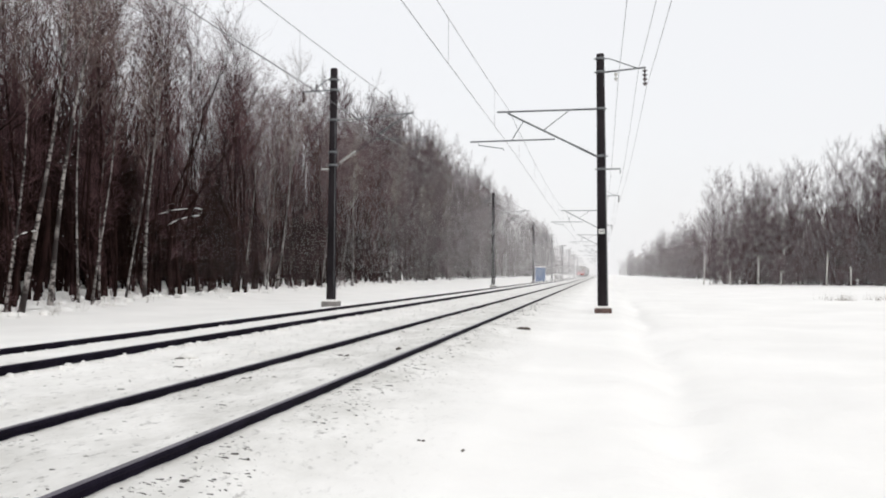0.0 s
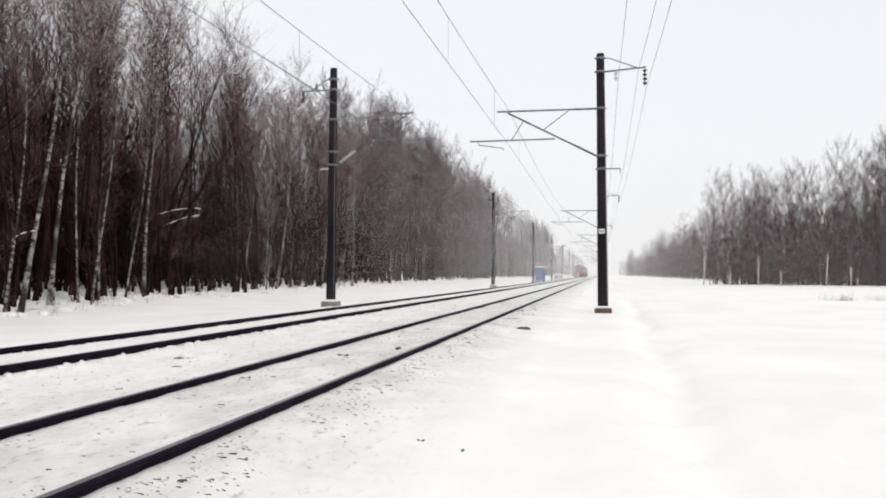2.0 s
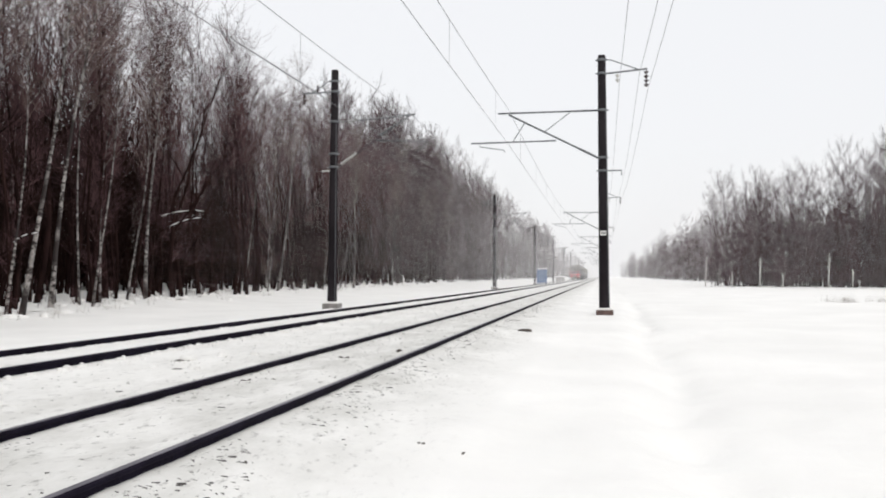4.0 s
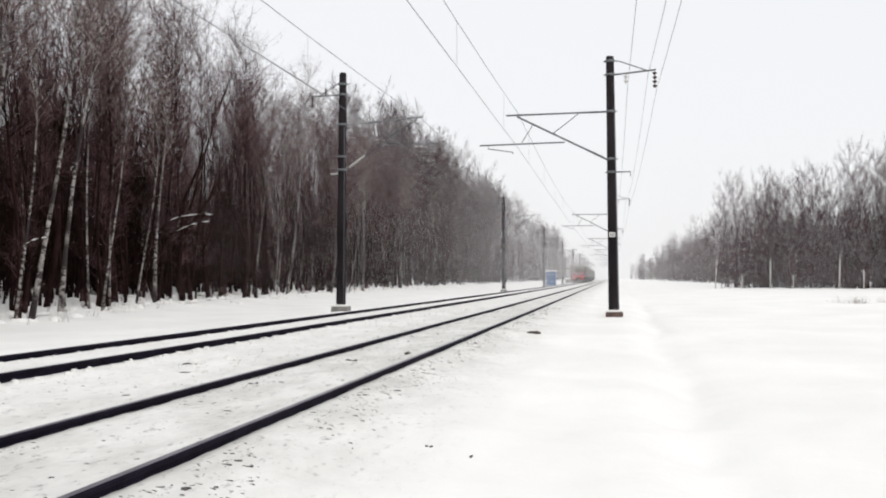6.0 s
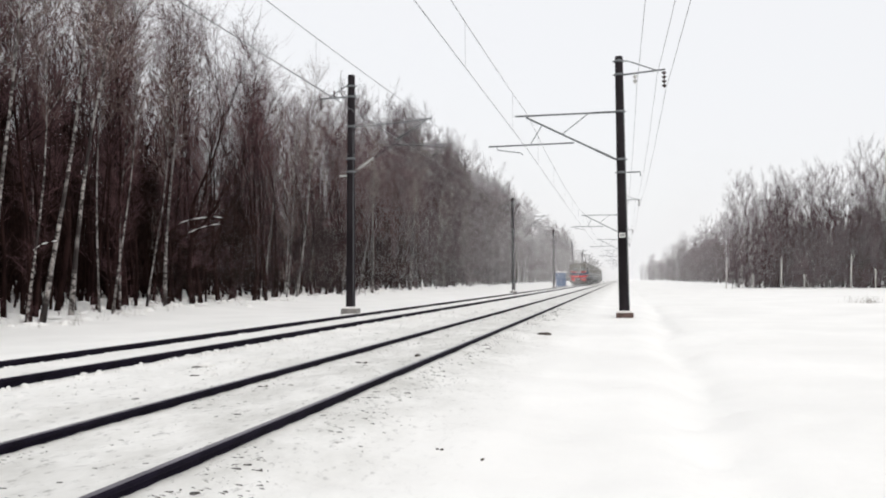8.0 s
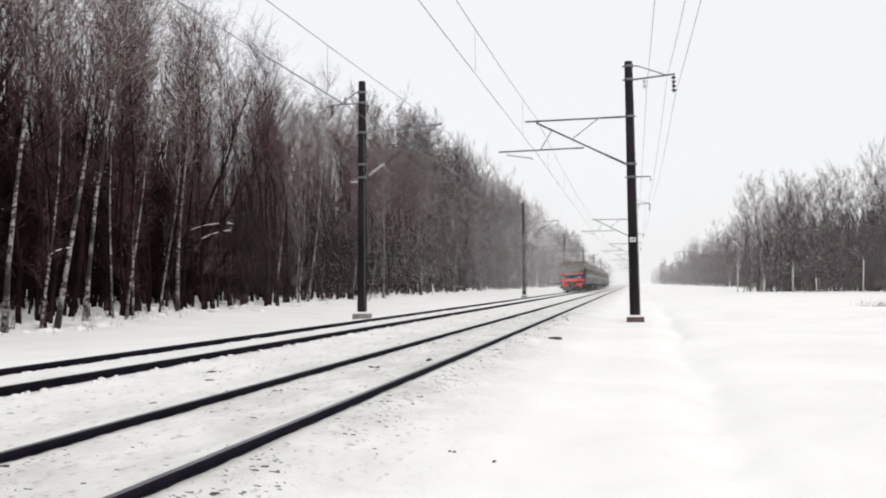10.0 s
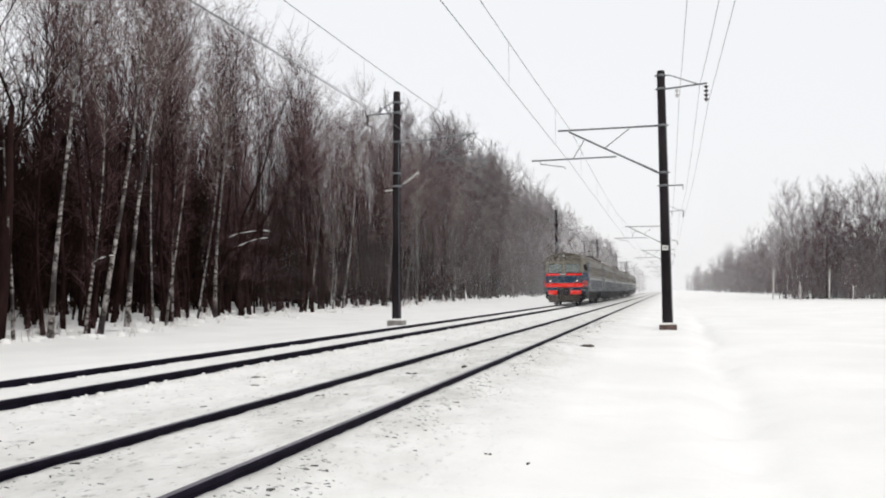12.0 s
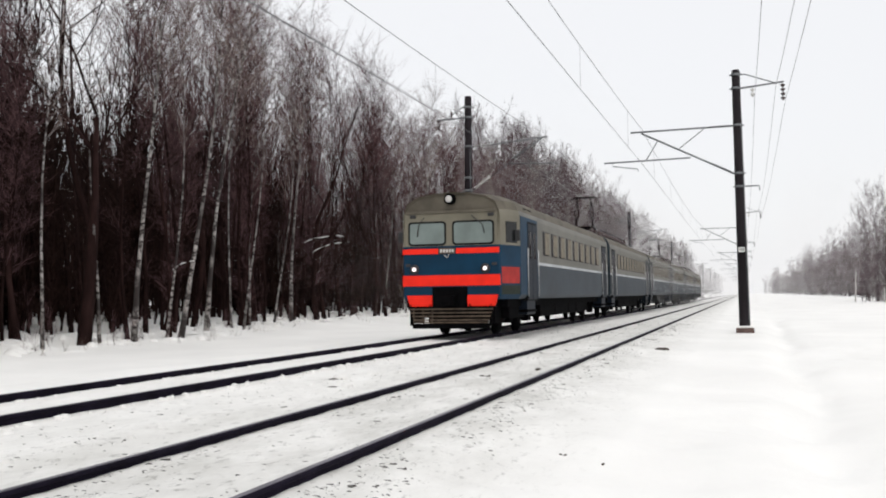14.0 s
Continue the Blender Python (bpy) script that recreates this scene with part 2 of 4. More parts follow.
def rail(x, z):
    """A rail: a worn head, and a rusty web and foot below it."""
    lower = [(-0.066, -0.18), (0.066, -0.18), (0.066, -0.17), (0.012, -0.15), (0.009, -0.046), (-0.009, -0.046), (-0.012, -0.15), (-0.066, -0.17)]
    upper = [(0.009, -0.05), (0.036, -0.036), (0.037, -0.012), (0.028, -0.001), (0, 0.001), (-0.028, -0.001), (-0.037, -0.012), (-0.036, -0.036), (-0.009, -0.05)]
    ys = [-40] + list(range(0, 60, 3)) + list(range(60, 900, 20)) + [900]
    thing = tagged(new("rail"), "dark rusty steel rail half buried in snow", "rail", group="rails of the two tracks")
    for name, prof, shiny in (("web_and_foot", lower, ()), ("rail_head", upper, (3, 4))):
        n = len(prof)
        vs, fs, idx = [], [], []
        for y in ys:
            dx = 0.003 * noise.noise(Vector((y * 0.11, x, 0)))
            dz = 0.002 * noise.noise(Vector((y * 0.13, x, 5)))
            vs += [(x + px + dx, y, z + pz + dz) for px, pz in prof]
        for j in range(len(ys) - 1):
            for i in range(n):
                i2 = (i + 1) % n
                fs.append((j * n + i, j * n + i2, (j + 1) * n + i2, (j + 1) * n + i))
                idx.append(1 if i in shiny else 0)
        part(name, mesh(name, vs, fs, [RAIL_SIDE, RAIL_TOP], idx), RAIL_SIDE, thing)


for rx, rz in RAILS:
    rail(rx, rz)


# ---- catenary poles ----
GREYFOOT = mat("grey_concrete", (0.24, 0.23, 0.22), 0.9, vary=0.3, scale=5, bump=0.3)


def pole_body(p, height, foot):
    rings = ((-0.1, 0.205), (0.0, 0.205), (3.0, 0.19), (6.5, 0.172), (height - 0.06, 0.152), (height, 0.135))
    part("post", tubes("post", [([(0, 0, z) for z, _ in rings], [r for _, r in rings])], CONCRETE, 12), CONCRETE, p, "tapered dark concrete post")
    part("footing", box(-0.32, 0.34, -0.38, 0.34, -0.30, 0.17, 0.03), foot, p, "low concrete footing showing through the snow")
    part("snow_cap", box(-0.28, 0.31, -0.33, 0.32, 0.15, 0.25, 0.045), SNOW, p, "little heap of snow on the footing")


def band(p, z, r=0.185):
    part("clamp", tubes("clamp", [([(0, 0, z - 0.045), (0, 0, z + 0.045)], r), ([(-r - 0.06, 0, z), (r + 0.06, 0, z)], 0.025)], STEEL, 12), STEEL, p)


def insulator(p, a, b, material=PORCELAIN, r=0.055, sheds=6):
    a, b = Vector(a), Vector(b)
    runs = [([a, b], 0.022)]
    for i in range(sheds):
        c, d = a.lerp(b, (i + 0.3) / sheds), a.lerp(b, (i + 0.75) / sheds)
        runs.append(([c, d], [r, r * 0.55]))
    part("insulator", tubes("insulator", runs, material, 8), material, p)


def right_pole():
    """A pole of the near track: z from its foot, the arm towards -x."""
    p = new("catenary_pole")
    g = 0.30
    pole_body(p, 9.82 + g, FOOT)
    for z in (9.63, 9.10, 7.66, 5.80, 5.29):
        band(p, z + g)
    part("console_tube", tubes("console_tube", [([(-0.18, 0, 7.66 + g), (-4.08, 0, 7.66 + g)], 0.035)], STEEL), STEEL, p)
    part("diagonal_tube", tubes("diagonal_tube", [([(-0.18, 0, 5.80 + g), (-3.65, 0, 7.60 + g)], 0.036)], STEEL), STEEL, p)
    part("registration_tube", tubes("registration_tube", [([(-1.80, 0, 6.52 + g), (-5.16, 0, 6.50 + g)], 0.030)], STEEL), STEEL, p)
    part("strut", tubes("strut", [([(-1.25, 0, 7.62 + g), (-2.26, 0, 6.87 + g)], 0.018)], STEEL), STEEL, p)
    part("strut", tubes("strut", [([(-3.04, 0, 7.25 + g), (-3.49, 0, 6.54 + g)], 0.018)], STEEL), STEEL, p)
    part("steady_arm", tubes("steady_arm", [([(-4.82, 0, 6.50 + g), (-4.82, 0, 6.36 + g), (-3.86, 0, 6.20 + g), (-3.82, 0, 6.12 + g)], 0.018)], STEEL), STEEL, p)
    insulator(p, (-0.22, 0, 7.66 + g), (-1.05, 0, 7.66 + g), DARKSTEEL, 0.055, 9)
    insulator(p, (-0.25, 0, 5.84 + g), (-0.98, 0, 6.22 + g), DARKSTEEL, 0.06, 9)
    part("feeder_bracket", tubes("feeder_bracket", [([(0.12, 0, 9.09 + g), (1.75, 0, 9.22 + g)], 0.034), ([(0.12, 0, 9.64 + g), (0.35, 0, 9.62 + g), (1.42, 0, 9.20 + g)], 0.022)], STEEL), STEEL, p)
    insulator(p, (1.70, 0, 9.16 + g), (1.70, 0, 8.50 + g), PORCELAIN, 0.10, 4)
    insulator(p, (0.60, 0, 9.08 + g), (0.60, 0, 8.72 + g), PALE, 0.085, 2)
    part("lower_bracket", tubes("lower_bracket", [([(0.1, 0, 5.29 + g), (0.72, 0, 5.29 + g), (0.72, 0, 5.12 + g)], 0.026)], STEEL), STEEL, p)
    part("earth_wire", tubes("earth_wire", [([(0.13, -0.15, 7.6 + g), (0.15, -0.17, 5.8 + g), (0.16, -0.18, 0.2)], 0.012)], STEEL, 5), STEEL, p)
    sign = part("enamel_plate", box(-0.13, 0.10, -0.215, -0.200, 2.76 + g, 2.94 + g, 0.004), PLATE, p, "small white enamel plate")
    for k in range(3):
        part("bar", box(-0.09 + k * 0.06, -0.055 + k * 0.06, -0.219, -0.2155, 2.80 + g, 2.90 + g), BLACK, sign)
    tagged(p, "dark concrete catenary pole with steel cantilever over the near track", "catenary pole", group="poles of the near track")
    return p


def left_pole():
    """A pole of the far track, the arm towards +x."""
    p = new("catenary_pole")
    g = 0.18
    pole_body(p, 9.78 + g, GREYFOOT)
    for z in (9.3, 8.86, 7.6, 6.25, 5.70):
        band(p, z + g, 0.18)
    part("console_tube", tubes("console_tube", [([(0.16, 0, 7.60 + g), (1.0, 0, 7.64 + g), (3.45, 0, 7.86 + g)], 0.034)], STEEL), STEEL, p)
    part("diagonal_tube", tubes("diagonal_tube", [([(0.18, 0, 5.70 + g), (3.2, 0, 7.80 + g)], 0.020)], DARKSTEEL), DARKSTEEL, p)
    part("registration_tube", tubes("registration_tube", [([(1.80, 0, 6.80 + g), (4.0, 0, 6.72 + g)], 0.026)], STEEL), STEEL, p)
    part("strut", tubes("strut", [([(3.24, 0, 7.82 + g), (1.93, 0, 7.0 + g)], 0.030)], STEEL), STEEL, p)
    part("strut", tubes("strut", [([(2.35, 0, 7.30 + g), (2.75, 0, 6.78 + g)], 0.018)], STEEL), STEEL, p)
    part("steady_arm", tubes("steady_arm", [([(3.9, 0, 6.72 + g), (3.9, 0, 6.58 + g), (3.45, 0, 6.28 + g)], 0.018)], STEEL), STEEL, p)
    insulator(p, (0.25, 0, 7.60 + g), (1.0, 0, 7.64 + g), PALE, 0.05, 9)
    insulator(p, (0.30, 0, 5.80 + g), (0.98, 0, 6.28 + g), PALE, 0.07, 9)
    part("feeder_bracket", tubes("feeder_bracket", [([(-0.1, 0, 8.86 + g), (-1.40, 0, 8.82 + g)], 0.032), ([(-0.1, 0, 9.42 + g), (-0.95, 0, 8.86 + g)], 0.022)], STEEL), STEEL, p)
    insulator(p, (-0.75, 0, 8.84 + g), (-0.75, 0, 9.15 + g), PORCELAIN, 0.05, 3)
    insulator(p, (-1.32, 0, 8.80 + g), (-1.32, 0, 8.35 + g), PORCELAIN, 0.08, 4)
    part("lower_bracket", tubes("lower_bracket", [([(-0.1, 0, 5.55 + g), (-0.50, 0, 5.53 + g)], 0.035)], PALE), PALE, p)
    part("earth_wire", tubes("earth_wire", [([(0.12, -0.13, 7.5 + g), (0.14, -0.16, 5.8 + g), (0.17, -0.17, 0.2)], 0.012)], STEEL, 5), STEEL, p)
    tagged(p, "dark concrete catenary pole with steel cantilever beside the woods", "catenary pole", group="poles of the far track")
    return p


RIGHT_Y = [38.0 + 61.0 * k for k in range(-1, 8)]
LEFT_Y = [39.6 + 61.4 * k for k in range(-1, 8)]
RIGHT_X, LEFT_X = 0.06, -11.24
first = right_pole()
first.matrix_basis = pose(RIGHT_X, RIGHT_Y[0], -0.30)
for k, y in enumerate(RIGHT_Y[1:]):
    copy_thing(first, pose(RIGHT_X, y, -0.30, 0, -0.45 if k == 0 else 0.2, 0))
first = left_pole()
first.matrix_basis = pose(LEFT_X, LEFT_Y[0], -0.18)
copy_thing(first, pose(LEFT_X + 0.08, LEFT_Y[1] - 0.6, -0.14, 0, 0.5, 0))
for y in LEFT_Y[2:]:
    copy_thing(first, pose(LEFT_X, y, -0.18, 0, 0.1, 0))


def wire(name, label, ys, x, z, sag, radius=0.011, zig=0.0, dropper=None):
    """A wire hung from pole to pole. dropper: the height at which its droppers end."""
    pts, drops = [], []
    for k in range(len(ys) - 1):
        for i in range(12):
            f = i / 12
            s = 4 * f * (1 - f)
            xx = x + zig * (1 if k % 2 else -1) * (1 - 2 * f)
            pts.append((xx, ys[k] + (ys[k + 1] - ys[k]) * f, z - sag * s))
            if dropper and i in (1, 3, 5, 7, 9, 11):
                drops.append(([pts[-1], (xx, pts[-1][1], dropper)], 0.0035))
    thing = tagged(new(name), label, "overhead wire")
    part("strand", tubes("strand", [(pts, radius)], WIRE, 5), WIRE, thing)
    for d in drops[:12]:
        part("dropper", tubes("dropper", [d], WIRE, 4), WIRE, thing)


wire("contact_wire", "thin dark contact wire over the near track", RIGHT_Y, -3.70, 6.3, 0.02, 0.008, 0.10)
wire("catenary_wire", "sagging dark catenary wire with droppers over the near track", RIGHT_Y, -3.62, 7.72, 0.50, 0.008, 0.0, 6.3)
wire("contact_wire", "thin dark contact wire over the far track", LEFT_Y, -7.72, 6.25, 0.04, 0.010, -0.12)
wire("catenary_wire", "sagging dark catenary wire with droppers over the far track", LEFT_Y, -7.82, 7.88, 0.42, 0.009, 0.0, 6.25)
wire("feeder_wire", "thin dark feeder wire along the woods", LEFT_Y, LEFT_X - 0.75, 9.0, 0.06, 0.009)
wire("feeder_wire", "thin dark sagging feeder wire along the woods", LEFT_Y, LEFT_X - 1.32, 9.0, 0.80, 0.007)
wire("feeder_wire", "thin dark feeder wire beside the near track", RIGHT_Y, RIGHT_X + 0.60, 8.7, 0.75, 0.008)
wire("feeder_wire", "thin dark feeder wire beside the near track", RIGHT_Y, RIGHT_X + 1.38, 9.1, 1.1, 0.008)
wire("feeder_wire", "thin dark feeder wire beside the near track", RIGHT_Y, RIGHT_X + 1.70, 8.5, 0.6, 0.008)


# ---- trees ----
def blade(vs, fs, a, b, w, rng):
    """A twig: a slender triangle from a to b."""
    d = b - a
    s = d.cross(Vector((rng.uniform(-1, 1), rng.uniform(-1, 1), rng.uniform(-0.3, 0.3))))
    s = s.normalized() * w if s.length > 1e-6 else Vector((w, 0, 0))
    o = len(vs)
    vs += [a - s, a + s, b]
    fs.append((o, o + 1, o + 2))


def tree_shape(rng, h, bare, limbs, twigs, r0, spread, fine=0.012, sides=6, lean=0.02, limb_sides=3, up=(0.6, 1.5), sub=3, flat=False, low=0.15, reach=1.0, sway=0.22, rise=0.0):
    """Trunk with limbs, and twigs, as two lists of vertices and faces. bare: the share of the height with few limbs."""
    cv, cf = [], []
    lx, ly = rng.gauss(0, lean), rng.gauss(0, lean)
    ph = rng.uniform(0, 6)
    spine = []
    n = 7 if sides > 4 else 4
    for i in range(n + 1):
        f = i / n
        spine.append(Vector((lx * h * f + sway * math.sin(ph + 5 * f), ly * h * f + sway * math.cos(ph + 4 * f), h * f - 0.15)))
    v, f = tube_arrays(spine, [r0 * (0.03 + 0.97 * (1 - i / n) ** 1.35) + (0.25 * r0 if i == 0 else 0) for i in range(n + 1)], sides)
    tv, tf = list(v), list(f)

    def at(f):
        k = min(int(f * n), n - 1)
        return spine[k].lerp(spine[k + 1], f * n - k)

    for i in range(limbs):
        f = bare + (0.97 - bare) * (i + rng.random()) / limbs
        if rng.random() < low:
            f = rng.uniform(0.12, bare)
        a = rng.uniform(0, 2 * math.pi)
        ln = spread * h * (0.22 + 0.55 * math.sin(math.pi * min(1, (f - bare * 0.7) / (1.12 - bare * 0.7)))) * rng.uniform(0.6, 1.2) if f > bare else spread * h * rng.uniform(0.08, 0.25)
        d = Vector((math.cos(a), math.sin(a), rng.uniform(*up))).normalized()
        p0 = at(f)
        p1 = p0 + d * ln * 0.5
        p2 = p1 + (d + Vector((0, 0, rng.uniform(-0.05, 0.55)))).normalized() * ln * 0.5
        r = r0 * (1 - f) * 0.38 + 0.012
        if flat:
            blade(cv, cf, p0, p1.lerp(p2, 0.7), r, rng)
        else:
            v, q = tube_arrays([p0, p1, p2], [r, r * 0.55, 0.004], limb_sides)
            o = len(tv)
            tv += v
            tf += [tuple(k + o for k in g) for g in q]
        for j in range(twigs):
            g = rng.uniform(0.1, 1.0)
            b0 = p0.lerp(p1, g * 2) if g < 0.5 else p1.lerp(p2, g * 2 - 1)
            e = (d * 0.7 + Vector((rng.gauss(0, 0.6), rng.gauss(0, 0.6), rng.gauss(0.5, 0.5) + rise))).normalized()
            l1 = rng.uniform(0.5, 1.3) * (0.5 + 0.05 * h) * reach
            b1 = b0 + e * l1
            blade(cv, cf, b0, b1, fine, rng)
            for _ in range(sub):
                c0 = b0.lerp(b1, rng.uniform(0.2, 0.9))
                blade(cv, cf, c0, c0 + (e * 0.7 + Vector((rng.gauss(0, 0.6), rng.gauss(0, 0.6), rng.gauss(0.15, 0.6) + rise * 0.7))).normalized() * l1 * rng.uniform(0.4, 0.8), fine * 0.75, rng)
    return tv, tf, cv, cf


def fan_shape(rng, h, r0):
    """A broad old tree: a short thick bole that forks into steep limbs, a fan of branches above."""
    tv, tf, cv, cf = [], [], [], []

    def run(p, d, ln, r, depth):
        pts, rad = [p], [r]
        for i in range(3):
            d = (d + Vector((rng.gauss(0, 0.10), rng.gauss(0, 0.10), 0.10))).normalized()
            p = p + d * ln / 3
            pts.append(p)
            rad.append(r * (1 - 0.11 * (i + 1)))
        v, q = tube_arrays(pts, rad, 6 if depth < 2 else 3)
        o = len(tv)
        tv.extend(v)
        tf.extend(tuple(k + o for k in g) for g in q)
        if depth >= 4:
            for _ in range(7):
                b0 = pts[rng.randrange(1, 4)]
                e = (d + Vector((rng.gauss(0, 0.5), rng.gauss(0, 0.5), rng.gauss(0.2, 0.4)))).normalized()
                blade(cv, cf, b0, b0 + e * rng.uniform(0.6, 1.6), 0.012, rng)
            return
        for _ in range(3 if depth < 2 else 2 + (rng.random() < 0.5)):
            k = rng.randrange(2, 4)
            e = (d + Vector((rng.gauss(0, 0.52), rng.gauss(0, 0.52), rng.uniform(0.0, 0.3)))).normalized()
            run(pts[k], e, ln * rng.uniform(0.62, 0.85), rad[k] * rng.uniform(0.55, 0.72), depth + 1)

    run(Vector((0, 0, -0.15)), Vector((0, 0, 1)), h * 0.34, r0, 0)
    return tv, tf, cv, cf


def tree_thing(shape, bark, twig, label, category):
    tv, tf, cv, cf = shape
    t = new("tree")
    part("trunk", mesh("trunk", tv, tf, [bark], smooth=True), bark, t)
    part("crown", mesh("crown", cv, cf, [twig]), twig, t, "bare fine winter twigs")
    return tagged(t, label, category, group="trees at the edge of the woods")


rng = random.Random(11)
DARK_SHAPES = [tree_shape(rng, rng.uniform(14.5, 18.5), rng.uniform(0.40, 0.54), 30, 7, rng.uniform(0.075, 0.13), 0.215, fine=0.010, lean=0.03, low=0.1, up=(0.8, 1.9), sway=0.42) for _ in range(7)]
BIRCH_SHAPES = [tree_shape(rng, rng.uniform(15.5, 18.0), rng.uniform(0.42, 0.52), 26, 9, 0.105, 0.17, fine=0.010, lean=0.008, low=0.0, up=(0.9, 2.0)) for _ in range(4)]
SLIM_SHAPES = [tree_shape(rng, rng.uniform(11.5, 15.0), rng.uniform(0.45, 0.6), 18, 7, 0.062, 0.15, fine=0.009, sides=5, lean=0.008, low=0.0, up=(0.9, 2.0)) for _ in range(3)]
THIN_SHAPES = [tree_shape(rng, rng.uniform(8, 14), rng.uniform(0.25, 0.45), 24, 7, rng.uniform(0.04, 0.08), 0.15, fine=0.010, sides=5, up=(0.8, 1.9)) for _ in range(5)]
FAR_SHAPES = [tree_shape(rng, rng.uniform(17.0, 21.5), rng.uniform(0.22, 0.42), 30, 11, rng.uniform(0.07, 0.11), 0.25, fine=0.0155, sides=4, flat=True, sub=3, reach=0.75, up=(0.5, 1.6), rise=0.8) for _ in range(7)]
MASS_SHAPES = [tree_shape(rng, rng.uniform(8, 13), 0.06, 26, 3, 0.07, 0.20, fine=0.045, sides=3, flat=True, sub=2, reach=0.9, up=(1.0, 2.4), rise=1.4) for _ in range(5)]
TINY_SHAPES = [tree_shape(rng, rng.uniform(18.0, 22.0), 0.15, 22, 2, 0.16, 0.2, fine=0.11, sides=3, flat=True, sub=2) for _ in range(5)]
BRUSH_SHAPES = [tree_shape(rng, rng.uniform(1.6, 4.5), 0.12, 12, 4, 0.022, 0.22, fine=0.010, sides=3, flat=True) for _ in range(6)]
STEM_SHAPES = [tree_shape(rng, rng.uniform(6, 11), 0.12, 18, 4, rng.uniform(0.04, 0.08), 0.16, fine=0.016, sides=4, flat=True) for _ in range(6)]


def triangles(fs):
    return np.array([(q[0], q[i], q[i + 1]) for q in fs for i in range(1, len(q) - 1)], dtype=np.int64)


READY = {}


def ready(shape):
    if id(shape) not in READY:
        tv, tf, cv, cf = shape
        READY[id(shape)] = (np.array(tv, dtype=np.float64), triangles(tf), np.array(cv, dtype=np.float64), triangles(cf))
    return READY[id(shape)]


def tri_mesh(name, V, F, M, mats):
    V, F, M = np.concatenate(V), np.concatenate(F), np.concatenate(M)
    me = bpy.data.meshes.new(name)
    me.vertices.add(len(V))
    me.vertices.foreach_set("co", V.astype(np.float32).ravel())
    me.loops.add(len(F) * 3)
    me.loops.foreach_set("vertex_index", F.astype(np.int32).ravel())
    me.polygons.add(len(F))
    me.polygons.foreach_set("loop_start", np.arange(0, len(F) * 3, 3, dtype=np.int32))
    for m in mats:
        me.materials.append(m)
    me.polygons.foreach_set("material_index", M.astype(np.int32))
    me.update(calc_edges=True)
    me.validate()
    return me


def woods(name, places, label, category="woods", twig=TWIG, bark=BARK):
    """Many trees in one mesh. places: (shape, x, y, z, turn, scale, white)."""
    V, F, M = [], [], []
    off = 0
    for shape, x, y, z, turn, sc, white in places:
        tv, tf, cv, cf = ready(shape)
        c, s = math.cos(turn) * sc, math.sin(turn) * sc
        for a, fs, k in ((tv, tf, 2 if white else 0), (cv, cf, 3 if white else 1)):
            V.append(np.stack([x + a[:, 0] * c - a[:, 1] * s, y + a[:, 0] * s + a[:, 1] * c, z + a[:, 2] * sc], 1))
            F.append(fs + off)
            M.append(np.full(len(fs), k))
            off += len(a)
    ob = new(name, tri_mesh(name, V, F, M, [bark, twig, BIRCH, FROST]))
    return tagged(ob, label, category, kind="stuff")


def scatter(n, x0, x1, y0, y1, shapes, white, seed, keep=None, small=1.0):
    r = random.Random(seed)
    out = []
    while len(out) < n:
        x, y = r.uniform(x0, x1), r.uniform(y0, y1)
        if keep and not keep(x, y):
            continue
        out.append((r.choice(shapes), x, y, snow_z(x, y) - 0.05, r.uniform(0, 6.28), r.uniform(0.82, 1.12) * small, r.random() < white))
    return out


def left_edge(y):
    return float(np.interp(y, (15, 30, 50, 75, 120, 600), (-19.6, -21.4, -23.6, -24.4, -25.9, -26.6))) + 0.5 * math.sin(y * 0.23) + 0.4 * math.sin(y * 0.61 + 1)


# trees of their own at the near edge of the woods
DARK_LABEL = "tall dark bare tree at the edge of the woods"
BIRCH_LABEL = "tall white birch with bare frosted twigs beside the woods"
models = [tree_thing(s, BARK, TWIG, DARK_LABEL, "tree") for s in DARK_SHAPES]
whites = [tree_thing(s, BIRCH, FROST, BIRCH_LABEL, "birch") for s in BIRCH_SHAPES]
r = random.Random(5)
for k in range(112):
    y = 20 + k * 0.92 + r.uniform(-0.4, 0.4)
    x = left_edge(y) - (0.5 if y > 33 else 1.5) - abs(r.gauss(0, 2.4))
    if y < 34 and k % 3 and k > 6:
        continue
    m = pose(x, y, snow_z(x, y) - 0.05, r.gauss(0, 1.0), r.gauss(1.5, 1.2), r.uniform(0, 360))
    if y > 66:
        m = m @ Matrix.Scale(0.90, 4)
    if k < 7:
        models[k].matrix_basis = m
    else:
        copy_thing(models[r.randrange(7)], m)
